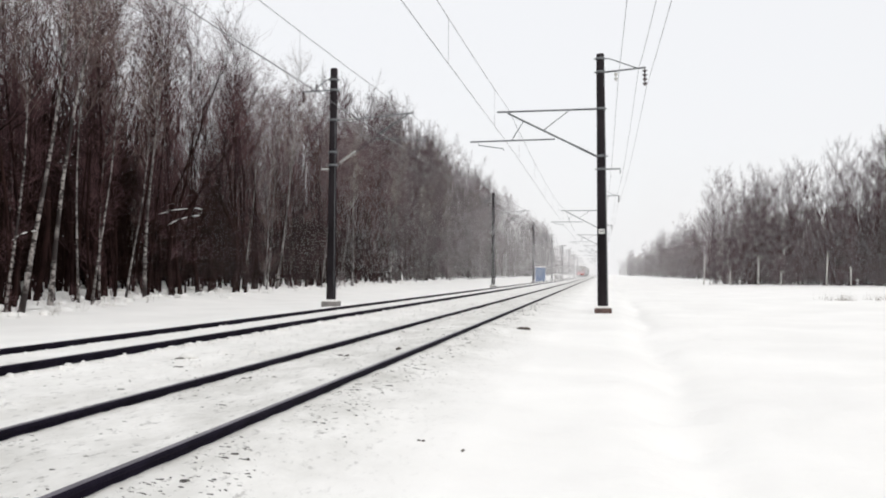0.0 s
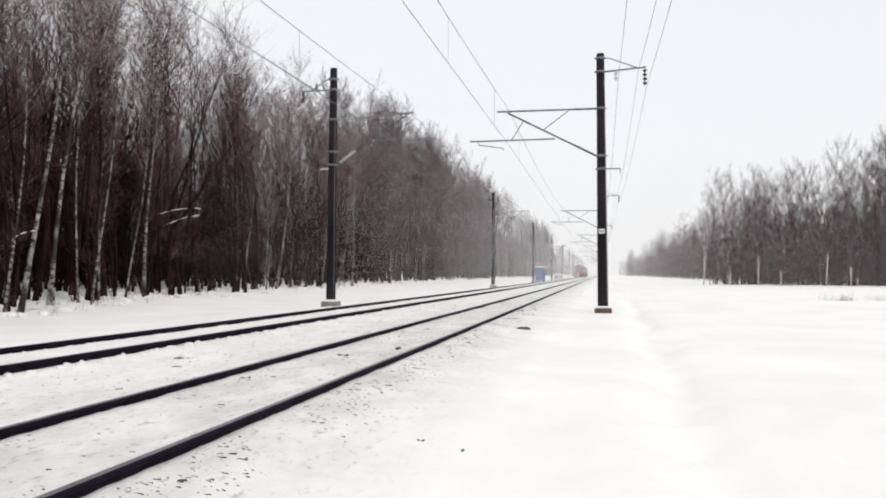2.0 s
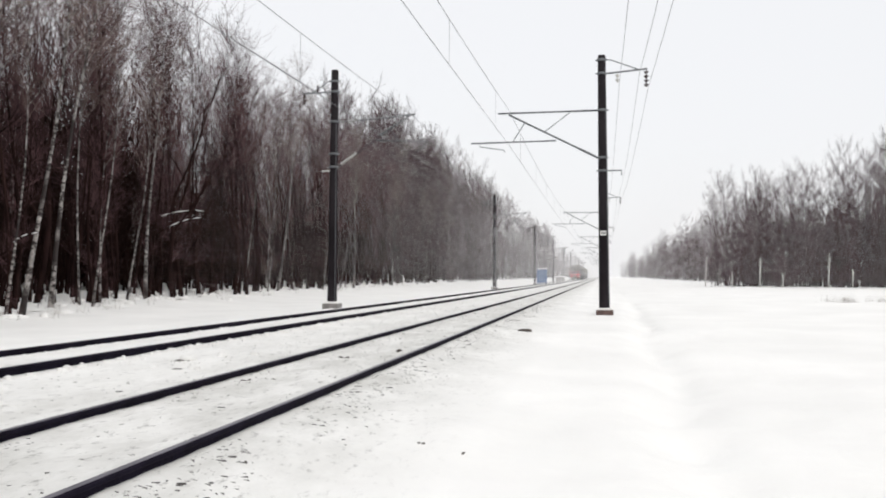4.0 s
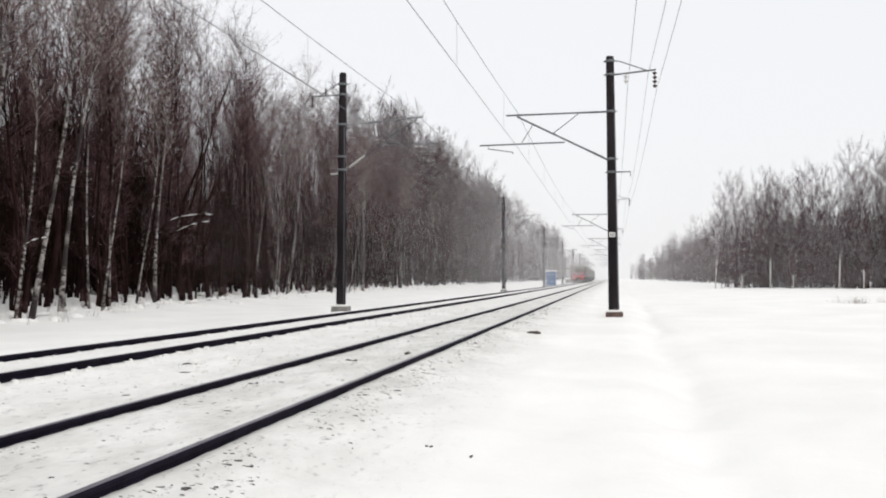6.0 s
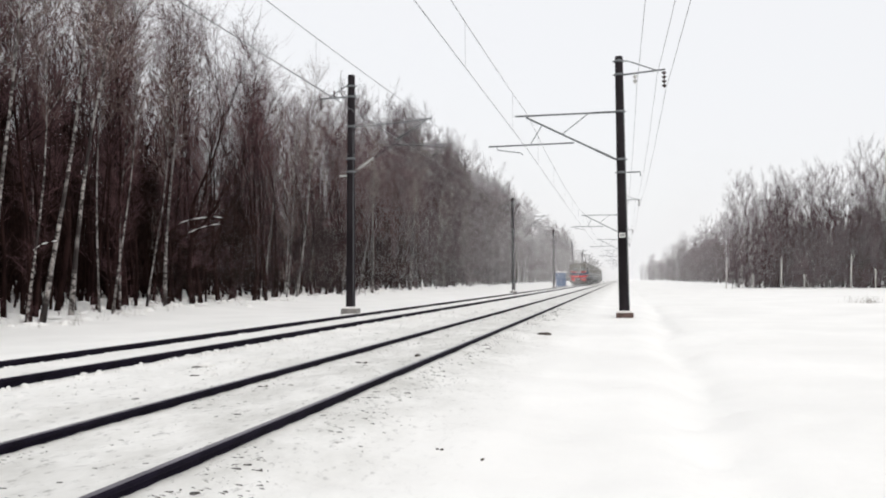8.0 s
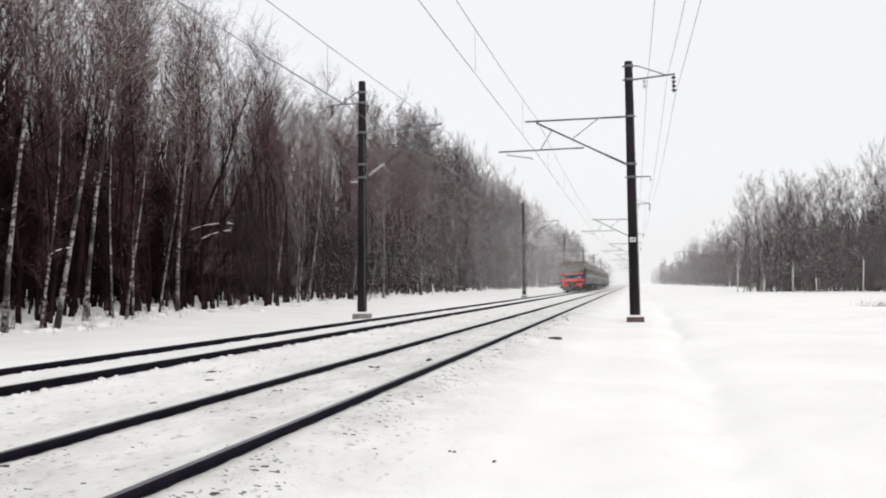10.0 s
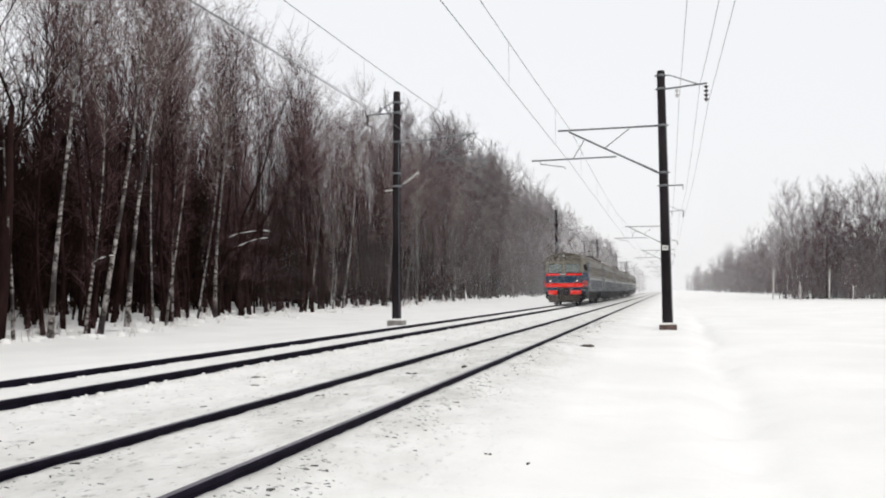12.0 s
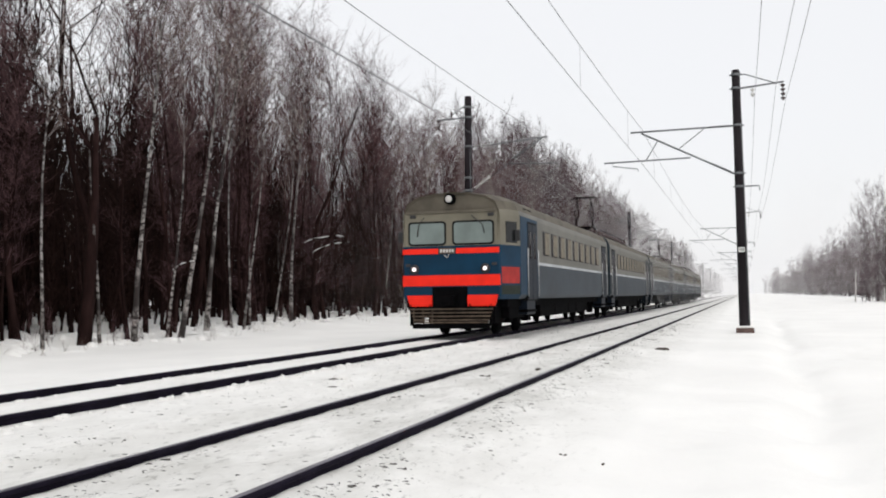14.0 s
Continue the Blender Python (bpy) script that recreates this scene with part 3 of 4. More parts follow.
# birches that stand out before the dark woods: distance from the edge, y, lean towards the line
STAND = [(0.0, 32.4, 7.6), (0.0, 35.5, 9.2), (0.0, 29.7, 2.5), (0.0, 48.8, 2.0), (0.0, 70.3, 6.5), (0.1, 112.8, 4.5), (0.1, 163.9, -1.6), (0.1, 91.7, 3.4)]
for k, (d, y, a) in enumerate(STAND):
    x = left_edge(y) + d
    m = pose(x, y, snow_z(x, y) - 0.05, 0, a, 0)
    if k < 4:
        whites[k].matrix_basis = m
    else:
        copy_thing(whites[k % 4], m @ pose(0, 0, 0, 0, 0, 70 * k))
SLIM = [(0.0, 27.6, 1.4), (0.0, 24.6, 4.8), (-0.3, 31.7, 3.1), (0.0, 39.9, 3.6), (-0.2, 47.1, 4.9), (0.0, 67.7, 5.5), (-0.4, 39.1, 2.0), (-1.2, 42.8, 5.1), (-1.0, 63.8, 3.7), (0.0, 82.0, 3.7), (0.0, 89.3, 6.0), (0.0, 133.4, 6.0), (0.1, 140.1, 4.5), (0.0, 120.0, 2.0)]
slims = [tree_thing(q, BIRCH, FROST, "slender young birch with a pale trunk beside the woods", "birch") for q in SLIM_SHAPES]
for k, (d, y, a) in enumerate(SLIM):
    x = left_edge(y) + d
    m = pose(x, y, snow_z(x, y) - 0.05, 0, a, 0)
    if k < 3:
        slims[k].matrix_basis = m
    else:
        copy_thing(slims[k % 3], m @ pose(0, 0, 0, 0, 0, 50 * k))
fans = [tree_thing(fan_shape(random.Random(q), h, w), BARK, TWIG, "broad dark bare tree with a fan of steep limbs", "tree") for q, h, w in ((3, 18.0, 0.25), (14, 17.5, 0.16), (25, 15.0, 0.15))]
for k, (d, y, a) in enumerate(((0.2, 26.9, 0), (-0.5, 51.6, 130), (-1.5, 37.6, 220), (-1.2, 45.0, 60), (-0.3, 60.0, 20), (-0.6, 56.0, 10))):
    x = left_edge(y) + d
    m = pose(x, y, snow_z(x, y) - 0.05, 0, 0, a)
    if k < 3:
        fans[k].matrix_basis = m
    else:
        copy_thing(fans[k % 3], m)

inside = lambda x, y: x < left_edge(y) - 0.8
within = lambda x, y: x < left_edge(y) - 2.6
# wedge cleared of trees to fit the camera's view of a broad tree
outside_view_wedge = lambda x, y: inside(x, y) and not (y < 54 and -0.87 * y < x < -0.69 * y)
deep = lambda x, y: x < left_edge(y) - 4.5
woods("woods", scatter(80, -34, -20, 14, 125, DARK_SHAPES, 0.05, 21, outside_view_wedge, 0.92) + scatter(20, -31, -20.5, 15, 30, DARK_SHAPES, 0.0, 52, lambda x, y: inside(x, y) and x < -0.88 * y) + scatter(26, -34, -21, 15, 32, THIN_SHAPES, 0.0, 53, lambda x, y: inside(x, y) and x < -0.88 * y) + scatter(150, -38, -20, 14, 120, THIN_SHAPES, 0.06, 22, outside_view_wedge), "dense dark bare winter woods of birch and aspen")
woods("thicket", scatter(560, -38, -22, 8, 128, STEM_SHAPES, 0.0, 31, within) + scatter(240, -50, -28, 22, 80, STEM_SHAPES, 0.0, 33, within, 1.3) + scatter(420, -52, -24, 10, 130, MASS_SHAPES, 0.0, 29, deep) + scatter(230, -36, -22.5, 12, 33, MASS_SHAPES, 0.0, 30, within, 0.82) + scatter(230, -42, -25, 24, 62, MASS_SHAPES, 0.0, 54, deep, 1.05), "thicket of thin stems coloured dark for the shade inside the woods", "thicket", THICKET)
woods("woods", scatter(190, -36, -24.5, 116, 260, FAR_SHAPES, 0.04, 24, inside, 1.10) + scatter(30, -29, -24.5, 120, 165, FAR_SHAPES, 0.0, 50, inside, 1.08) + scatter(330, -44, -25, 112, 330, MASS_SHAPES, 0.0, 46, inside, 1.1), "dense dark bare winter woods receding along the line", "woods", MIDTWIG, BARK)
woods("woods", scatter(110, -36, -24.5, 250, 580, FAR_SHAPES, 0.02, 45, inside, 1.13) + scatter(260, -36, -25, 300, 640, MASS_SHAPES, 0.0, 47, inside, 1.3), "bare winter woods receding into the haze", "woods", MIDTWIG, BARK)


def right_edge(y):
    return 20 + (155 - y) * 0.75 if y < 175 else 27 + 2 * math.sin(y * 0.07)


clump = lambda x, y: x > right_edge(y) + 1.2 * math.sin(y * 0.9)
woods("woods", scatter(190, 18, 66, 120, 180, FAR_SHAPES, 0.0, 25, clump, 0.80) + scatter(95, 32, 54, 120, 150, FAR_SHAPES, 0.02, 51, clump, 0.86) + scatter(690, 20, 66, 118, 172, MASS_SHAPES, 0.0, 48, lambda x, y: clump(x - 0.6, y), 1.06) + scatter(100, 26, 42, 230, 640, FAR_SHAPES, 0.0, 26, clump, 1.0) + scatter(430, 27, 46, 176, 640, MASS_SHAPES, 0.0, 49, clump, 1.35), "bare grey-brown winter woods beyond the open field", "woods", FARTWIG, BARK)
woods("woods", scatter(280, -60, -25, 560, 1500, TINY_SHAPES, 0.0, 41, inside) + scatter(280, 26, 70, 620, 1500, TINY_SHAPES, 0.0, 42), "far hazy winter woods along both sides of the line", "woods", FARTWIG, BARK)
woods("undergrowth", scatter(120, -33, -24.5, 114, 340, STEM_SHAPES, 0.0, 43, inside, 0.7), "dark undergrowth along the edge of the woods", "undergrowth", MIDTWIG)
woods("undergrowth", scatter(200, 16, 70, 108, 160, BRUSH_SHAPES, 0.0, 44, lambda x, y: clump(x + 2, y) and not clump(x - 5, y), 1.3), "brown brush along the edge of the woods beyond the field", "undergrowth", FARTWIG, BARK)
woods("undergrowth", scatter(150, -36, -20, 15, 125, BRUSH_SHAPES, 0.0, 27, deep), "low undergrowth coloured dark for the shade inside the woods", "undergrowth", THICKET)
woods("undergrowth", scatter(170, 18, 66, 112, 178, STEM_SHAPES, 0.0, 28, lambda x, y: clump(x + 1, y), 0.86), "brown undergrowth before the woods beyond the field", "undergrowth", FARTWIG, BARK)
woods("shrubs", scatter(110, -30, -17, 15, 125, BRUSH_SHAPES, 0.0, 37, lambda x, y: left_edge(y) - 1.8 < x < left_edge(y) + 0.9, 0.30), "low brown shrubs in the snow at the edge of the woods", "shrubs", TWIG, BARK)


# ---- the electric train ----
TRAIN_BLUE = mat("train_blue_paint", (0.002, 0.030, 0.066), 0.5, spec=0.15, vary=0.25, scale=1.2, bump=0.05)
TRAIN_GREYBLUE = mat("train_dusty_blue_paint", (0.028, 0.040, 0.052), 0.5, spec=0.2, vary=0.25, scale=0.9, bump=0.05)
CAB_BEIGE = mat("cab_beige_paint", (0.175, 0.162, 0.122), 0.5, spec=0.3, vary=0.2, scale=1.4, bump=0.05)
# sides: the cab's beige, dusty, and darkened for the weaker light there
TRAIN_BEIGE = mat("train_dusty_shaded_beige", (0.138, 0.134, 0.116), 0.5, spec=0.3, vary=0.2, scale=0.9, bump=0.05)
TRAIN_ROOF = mat("train_grimy_roof", (0.115, 0.102, 0.080), 0.7, spec=0.2, vary=0.3, scale=1.5, bump=0.1)
TRAIN_RED = mat("train_signal_red_paint", (0.88, 0.022, 0.008), 0.45, spec=0.2, vary=0.12, scale=2)
# cab sides: a darker red than the bands across the face
TRAIN_DULLRED = mat("train_dull_red_paint", (0.36, 0.022, 0.018), 0.5, spec=0.2, vary=0.3, scale=3)
TRAIN_OLIVE = mat("train_dark_olive_paint", (0.022, 0.030, 0.022), 0.6, spec=0.15, vary=0.4, scale=3)
TRAIN_DOOR = mat("train_dark_blue_door", (0.007, 0.012, 0.021), 0.5, vary=0.3, scale=2, spec=0.12)
TRAIN_WHITE = mat("train_white_stripe", (0.46, 0.48, 0.50), 0.5, vary=0.25, scale=2)
TRAIN_DARK = mat("train_underframe_black", (0.0035, 0.0035, 0.004), 0.9, spec=0.03, vary=0.4, scale=4)
GLASS = mat("train_window_glass", (0.008, 0.009, 0.010), 0.12, vary=0.1, spec=0.15)
CAB_GLASS = mat("cab_window_glass", (0.16, 0.20, 0.19), 0.1, vary=0.2, scale=1.5)
RUBBER = mat("black_rubber_seal", (0.008, 0.008, 0.009), 0.7, spec=0.1, vary=0.1)
LAMP = glow("train_headlight", (1.0, 0.86, 0.86), 1.3)
SLAT = mat("grimy_steel_slat", (0.10, 0.075, 0.055), 0.7, vary=0.5, scale=6, spec=0.2)
PANE_SHEEN = mat("beige_pane_reflection", (0.20, 0.175, 0.13), 0.9, vary=0.3, scale=5)
CHROME = mat("dull_silver", (0.5, 0.5, 0.5), 0.35, 0.8, vary=0.1)
CAR, PITCH = 19.6, 20.3
# half section of the car body: (half width, height, material of the strip above)
SECTION = [(1.66, 1.02, 0), (1.74, 1.14, 0), (1.74, 2.05, 1), (1.74, 2.135, 2), (1.73, 3.38, 2), (1.70, 3.54, 3), (1.57, 3.78, 3), (1.22, 3.96, 3), (0.6, 4.05, 3), (0.0, 4.08, 3)]


def shell(y0, y1, lower, upper):
    """Car body between y0 and y1."""
    prof = SECTION + [(-x, z, m) for x, z, m in SECTION[-2::-1]]
    mats_right = [m for _, _, m in SECTION[:-1]]
    strips = mats_right + mats_right[::-1]
    vs, fs, idx = [], [], []
    n = len(prof)
    for y in (y0, y1):
        vs += [(x, y, z) for x, z, _ in prof]
    for i in range(n - 1):
        fs.append((i, i + 1, n + i + 1, n + i))
        idx.append(strips[i])
    fs.append(tuple(range(n))[::-1])
    fs.append(tuple(range(n, 2 * n)))
    fs.append((n - 1, 0, n, 2 * n - 1))
    idx += [0, 0, 4]
    return mesh("body", vs, [tuple(f[::-1]) for f in fs], [lower, TRAIN_WHITE, upper, TRAIN_ROOF, TRAIN_DARK], idx)


def side_window(parent, s, y0, y1, z0=2.38, z1=3.14):
    f = part("window", box(min(s * 1.73, s * 1.752), max(s * 1.73, s * 1.752), y0, y1, z0, z1, 0.008), RUBBER, parent)
    part("pane", box(min(s * 1.74, s * 1.757), max(s * 1.74, s * 1.757), y0 + 0.035, y1 - 0.02, z0 + 0.025, z1 - 0.02), GLASS, f)
    # beige sheet before the pane imitates what the glass reflects
    part("pane_sheen", box(min(s * 1.74, s * 1.7585), max(s * 1.74, s * 1.7585), y0 + 0.27, y1 - 0.03, z0 + 0.03, z1 - 0.03), PANE_SHEEN, f)


def door_pair(parent, s, y0, y1, leaf):
    ym = (y0 + y1) / 2
    frame_ = part("doorway", box(min(s * 1.60, s * 1.746), max(s * 1.60, s * 1.746), y0 - 0.06, y1 + 0.06, 0.95, 3.30), RUBBER, parent)
    for a, b in ((y0, ym - 0.015), (ym + 0.015, y1)):
        d = part("door_leaf", box(min(s * 1.70, s * 1.756), max(s * 1.70, s * 1.756), a, b, 1.0, 3.24, 0.006), leaf, frame_)
        part("door_pane", box(min(s * 1.74, s * 1.760), max(s * 1.74, s * 1.760), a + 0.14, b - 0.14, 2.2, 3.0), GLASS, frame_)
    part("stairwell", box(min(s * 1.30, s * 1.69), max(s * 1.30, s * 1.69), y0 + 0.05, y1 - 0.05, 0.55, 1.0, 0.02), TRAIN_DOOR, parent)
    part("step", box(min(s * 1.35, s * 1.72), max(s * 1.35, s * 1.72), y0, y1, 0.62, 0.70, 0.01), TRAIN_DARK, parent)
    part("handrail", tubes("handrail", [([(s * 1.78, y0 - 0.12, 1.1), (s * 1.78, y0 - 0.12, 2.5)], 0.016)], CHROME, 6), CHROME, parent)
    part("handrail", tubes("handrail", [([(s * 1.78, y1 + 0.12, 1.1), (s * 1.78, y1 + 0.12, 2.5)], 0.016)], CHROME, 6), CHROME, parent)


def bogie(parent, y):
    b = part("bogie", box(-1.15, 1.15, y - 1.75, y + 1.75, 0.42, 0.80, 0.03), TRAIN_DARK, parent, "black bogie frame")
    for dy in (-1.25, 1.25):
        for s in (-1, 1):
            part("wheel", tubes("wheel", [([(s * 0.73, y + dy, 0.47), (s * 0.76, y + dy, 0.47), (s * 0.86, y + dy, 0.47)], [0.50, 0.475, 0.475])], TRAIN_DARK, 20), TRAIN_DARK, b)
            part("axle_box", box(min(s * 1.0, s * 1.25), max(s * 1.0, s * 1.25), y + dy - 0.2, y + dy + 0.2, 0.32, 0.66, 0.03), TRAIN_DARK, b)
            part("spring", tubes("spring", [([(s * 1.12, y + dy * 0.55, 0.5), (s * 1.12, y + dy * 0.55, 0.9)], 0.10)], TRAIN_DARK, 8), TRAIN_DARK, b)


def underside(car, motor):
    part("underframe", box(-1.5, 1.5, 0.5, CAR - 0.3, 0.80, 1.04, 0.02), TRAIN_DARK, car)
    bogie(car, 3.2)
    bogie(car, CAR - 3.2)
    for a, b in ((5.2, 7.7), (7.8, 10.4), (10.5, 12.1), (12.2, 14.5)):
        for s in (-1, 1):
            part("equipment_box", box(min(s * 0.7, s * 1.45), max(s * 0.7, s * 1.45), a, b, 0.42, 0.84, 0.03), TRAIN_DARK, car)


def roof_gear(car, y0, y1, big):
    """Boxes, insulators and ducts on the roof."""
    part("roof_duct", box(-0.75, 0.75, y0, y1, 4.02, 4.20, 0.05), TRAIN_DARK, car)
    k, y = 0, y0
    while y < y1:
        for x in (0.5, -0.5):
            part("roof_insulator", tubes("roof_insulator", [([(x, y, 4.0), (x, y, 4.35), (x, y, 4.58)], [0.14, 0.12, 0.06])], PORCELAIN, 8), PORCELAIN, car)
        part("roof_box", box(-0.35, 0.35, y + 0.2, y + 0.7 + 0.3 * (k % 3 == 0), 4.0, 4.32 + 0.2 * (k % 2), 0.05), TRAIN_ROOF if k % 2 else TRAIN_DARK, car)
        y += 1.15
        k += 1
    part("bus_bar", tubes("bus_bar", [([(0.5, y0, 4.59), (0.5, y1, 4.59)], 0.03)], DARKSTEEL, 6), DARKSTEEL, car)


def pantograph(car, y, raised):
    p = part("pantograph", box(-0.52, 0.52, y - 0.55, y + 0.55, 4.50, 4.60, 0.02), TRAIN_DARK, car, "raised dark pantograph" if raised else "folded dark pantograph")
    top = 6.10 if raised else 4.62
    for s in (-1, 1):
        part("arm", tubes("arm", [([(s * 0.45, y - 0.4, 4.58), (s * 0.40, y + 0.62, (4.58 + top) / 2), (s * 0.34, y - 0.1, top)], 0.032)], TRAIN_DARK, 6), TRAIN_DARK, p)
        part("arm", tubes("arm", [([(s * 0.45, y + 0.4, 4.58), (s * 0.40, y - 0.62, (4.58 + top) / 2), (s * 0.34, y + 0.1, top)], 0.032)], TRAIN_DARK, 6), TRAIN_DARK, p)
        for d in (-0.5, 0.5):
            part("foot", tubes("foot", [([(s * 0.45, y + d, 3.95), (s * 0.45, y + d, 4.54)], 0.09)], PORCELAIN, 8), PORCELAIN, p)
    part("collector", tubes("collector", [([(-0.70, y, top - 0.12), (-0.54, y, top + 0.03), (0.54, y, top + 0.03), (0.70, y, top - 0.12)], 0.042)], TRAIN_DARK, 6), TRAIN_DARK, p)


def middle_car(kind):
    """A car behind the first; y runs from its leading end."""
    car = new("train_car")
    part("body", shell(0.15, CAR - 0.15, TRAIN_GREYBLUE, TRAIN_BEIGE), TRAIN_BEIGE, car)
    for s in (-1, 1):
        door_pair(car, s, 0.75, 2.0, TRAIN_DOOR)
        door_pair(car, s, CAR - 2.0, CAR - 0.75, TRAIN_DOOR)
        for k in range(11):
            y = 2.75 + k * 1.30
            side_window(car, s, y, y + 0.98)
    part("gangway", box(-0.75, 0.75, -0.30, 0.16, 1.1, 3.5, 0.05), RUBBER, car, "black rubber gangway bellows")
    part("gangway", box(-0.75, 0.75, CAR - 0.16, CAR + 0.30, 1.1, 3.5, 0.05), RUBBER, car, "black rubber gangway bellows")
    underside(car, kind == "motor")
    if kind == "motor":
        pantograph(car, 3.6, True)
        roof_gear(car, 5.4, 16.0, True)
    else:
        for k in range(5):
            part("roof_vent", box(-0.3, 0.3, 2.2 + k * 3.6, 2.9 + k * 3.6, 4.06, 4.22, 0.04), TRAIN_ROOF, car)
    return tagged(car, "grey-blue and beige electric train car with a white stripe", "train car", group="cars of the electric train")


def pane_slab(x0, x1, z0, z1, y0, y1, r):
    """A flat plate in the plane of the face, with rounded corners."""
    ring = []
    for cx, cz, a in ((x1 - r, z1 - r, 0), (x0 + r, z1 - r, 90), (x0 + r, z0 + r, 180), (x1 - r, z0 + r, 270)):
        ring += [(cx + r * math.cos(radians(a + k * 22.5)), cz + r * math.sin(radians(a + k * 22.5))) for k in range(5)]
    bm = bmesh.new()
    front = [bm.verts.new((x, y0, z)) for x, z in ring]
    back = [bm.verts.new((x, y1, z)) for x, z in ring]
    bm.faces.new(front)
    bm.faces.new(back[::-1])
    for k in range(len(ring)):
        bm.faces.new((front[k - 1], back[k - 1], back[k], front[k]))
    bmesh.ops.recalc_face_normals(bm, faces=bm.faces[:])
    return bm


def head_car():
    """The leading car: a flat face with a raked nose, red bands, two windows and lamps; its face is at y = 0."""
    car = new("train_car")
    part("body", shell(1.15, CAR - 0.15, TRAIN_GREYBLUE, TRAIN_BEIGE), TRAIN_BEIGE, car)
    # the cab: sections from the face back to the body
    def ring(y, half, drop):
        k = half / 1.74
        return [(x * k, y, (2.53 if z == 2.135 else z) - (drop if z > 3.4 else 0)) for x, z, _ in SECTION]
    rings = [ring(0.0, 1.385, 0.10), ring(0.06, 1.42, 0.03), ring(0.5, 1.55, 0.0), ring(1.15, 1.74, 0.0)]
    rings[0] = [(x, y + (0.10 * max(0, z - 2.5)), z) for x, y, z in rings[0]]
    m = len(SECTION)
    vs, fs, idx = [], [], []
    full = [r + [(-x, y, z) for x, y, z in r[-2::-1]] for r in rings]
    n = len(full[0])
    cab_mat = [0, 0, 0, 1, 1, 2, 2, 2, 2]
    strips = cab_mat + cab_mat[::-1]
    for r in full:
        vs += r
    for j in range(len(full) - 1):
        for i in range(n - 1):
            fs.append((j * n + i, (j + 1) * n + i, (j + 1) * n + i + 1, j * n + i + 1))
            idx.append(strips[i])
    for i in range(m - 1):
        fs.append((i, i + 1, n - 2 - i, n - 1 - i) if i < m - 2 else (i, i + 1, n - 2 - i + 0))
        idx.append(cab_mat[i])
    fs = [tuple(dict.fromkeys(f)) for f in fs]
    part("cab", mesh("cab", vs, fs, [TRAIN_BLUE, CAB_BEIGE, TRAIN_ROOF], idx), TRAIN_BLUE, car, "blue and beige driver's cab")
    # bands across the face
    def band_(name, x0, x1, z0, z1, material, t=0.02, rake=0.0):
        return part(name, box(x0, x1, -t, 0.03, z0, z1, 0.004), material, car)
    band_("beige_panel", -1.34, 1.34, 2.53, 3.44, CAB_BEIGE, 0.004)
    band_("red_band", -1.42, -0.36, 2.31, 2.46, TRAIN_RED)
    band_("red_band", 0.16, 1.40, 2.31, 2.46, TRAIN_RED)
    plate = band_("sign_plate", -0.34, 0.14, 2.31, 2.47, SLAT, 0.022)
    for k in range(5):
        part("bar", box(-0.30 + k * 0.085, -0.24 + k * 0.085, -0.026, -0.0225, 2.345, 2.435), PALE, plate)
    part("emblem", tubes("emblem", [([(-0.17, -0.03, 2.28), (-0.10, -0.03, 2.20), (-0.03, -0.03, 2.28)], 0.014)], PALE, 5), PALE, car, "small pale chevron")
    band_("red_band", -1.42, 1.42, 1.41, 1.71, TRAIN_RED)
    for a, b in ((-1.30, -0.55), (0.48, 1.36)):
        bm = box(a, b, -0.03, 0.03, 0.84, 1.15)
        for v in bm.verts:
            if v.co.z < 1 and abs(v.co.x) > 1:
                v.co.x *= 0.93
        part("red_panel", bm, TRAIN_RED, car)
    band_("coupler_recess", -0.55, 0.48, 0.62, 1.38, TRAIN_DARK, 0.012)
    part("coupler", box(-0.16, 0.14, -0.50, 0.3, 0.86, 1.14, 0.04), TRAIN_DARK, car, "black automatic coupler")
    # windows
    for a, b in ((-1.24, -0.12), (0.06, 1.27)):
        w = part("windscreen", pane_slab(a, b, 2.545, 3.225, -0.022, 0.03, 0.11), RUBBER, car, "cab window in a black rubber seal")
        part("pane", pane_slab(a + 0.05, b - 0.05, 2.595, 3.175, -0.027, 0.0, 0.08), CAB_GLASS, w)
    part("wiper", tubes("wiper", [([(-0.75, -0.05, 3.34), (-0.92, -0.05, 3.12), (-0.96, -0.05, 2.80)], 0.015)], BLACK, 5), BLACK, car)
    part("wiper", tubes("wiper", [([(0.62, -0.05, 3.36), (0.95, -0.05, 3.10), (1.0, -0.05, 2.85)], 0.015)], BLACK, 5), BLACK, car)
    # lamps
    for x in (-1.07, 1.0):
        h = part("headlight", tubes("headlight", [([(x, 0.05, 1.88), (x, -0.05, 1.88)], [0.15, 0.13])], BLACK, 16), BLACK, car, "lit round headlight in a dark rim")
        part("lens", tubes("lens", [([(x, -0.04, 1.88), (x, -0.062, 1.88)], [0.06, 0.05])], LAMP, 16), LAMP, h)
    for x in (-1.26, 1.26):
        part("tail_lamp", box(x - 0.07, x + 0.07, -0.03, 0.03, 1.96, 2.04, 0.01), DARKSTEEL, car)
    top = part("roof_lamp", tubes("roof_lamp", [([(-0.01, 0.30, 3.86), (-0.01, -0.04, 3.84), (-0.01, -0.09, 3.84)], [0.155, 0.155, 0.13])], TRAIN_DARK, 18), TRAIN_DARK, car, "large unlit lamp on the brow of the roof")
    part("lens", tubes("lens", [([(-0.01, -0.085, 3.84), (-0.01, -0.10, 3.84)], [0.10, 0.09])], PALE, 16), PALE, top)
    part("visor", box(-1.32, 1.32, -0.05, 0.25, 3.44, 3.52, 0.02), TRAIN_ROOF, car)
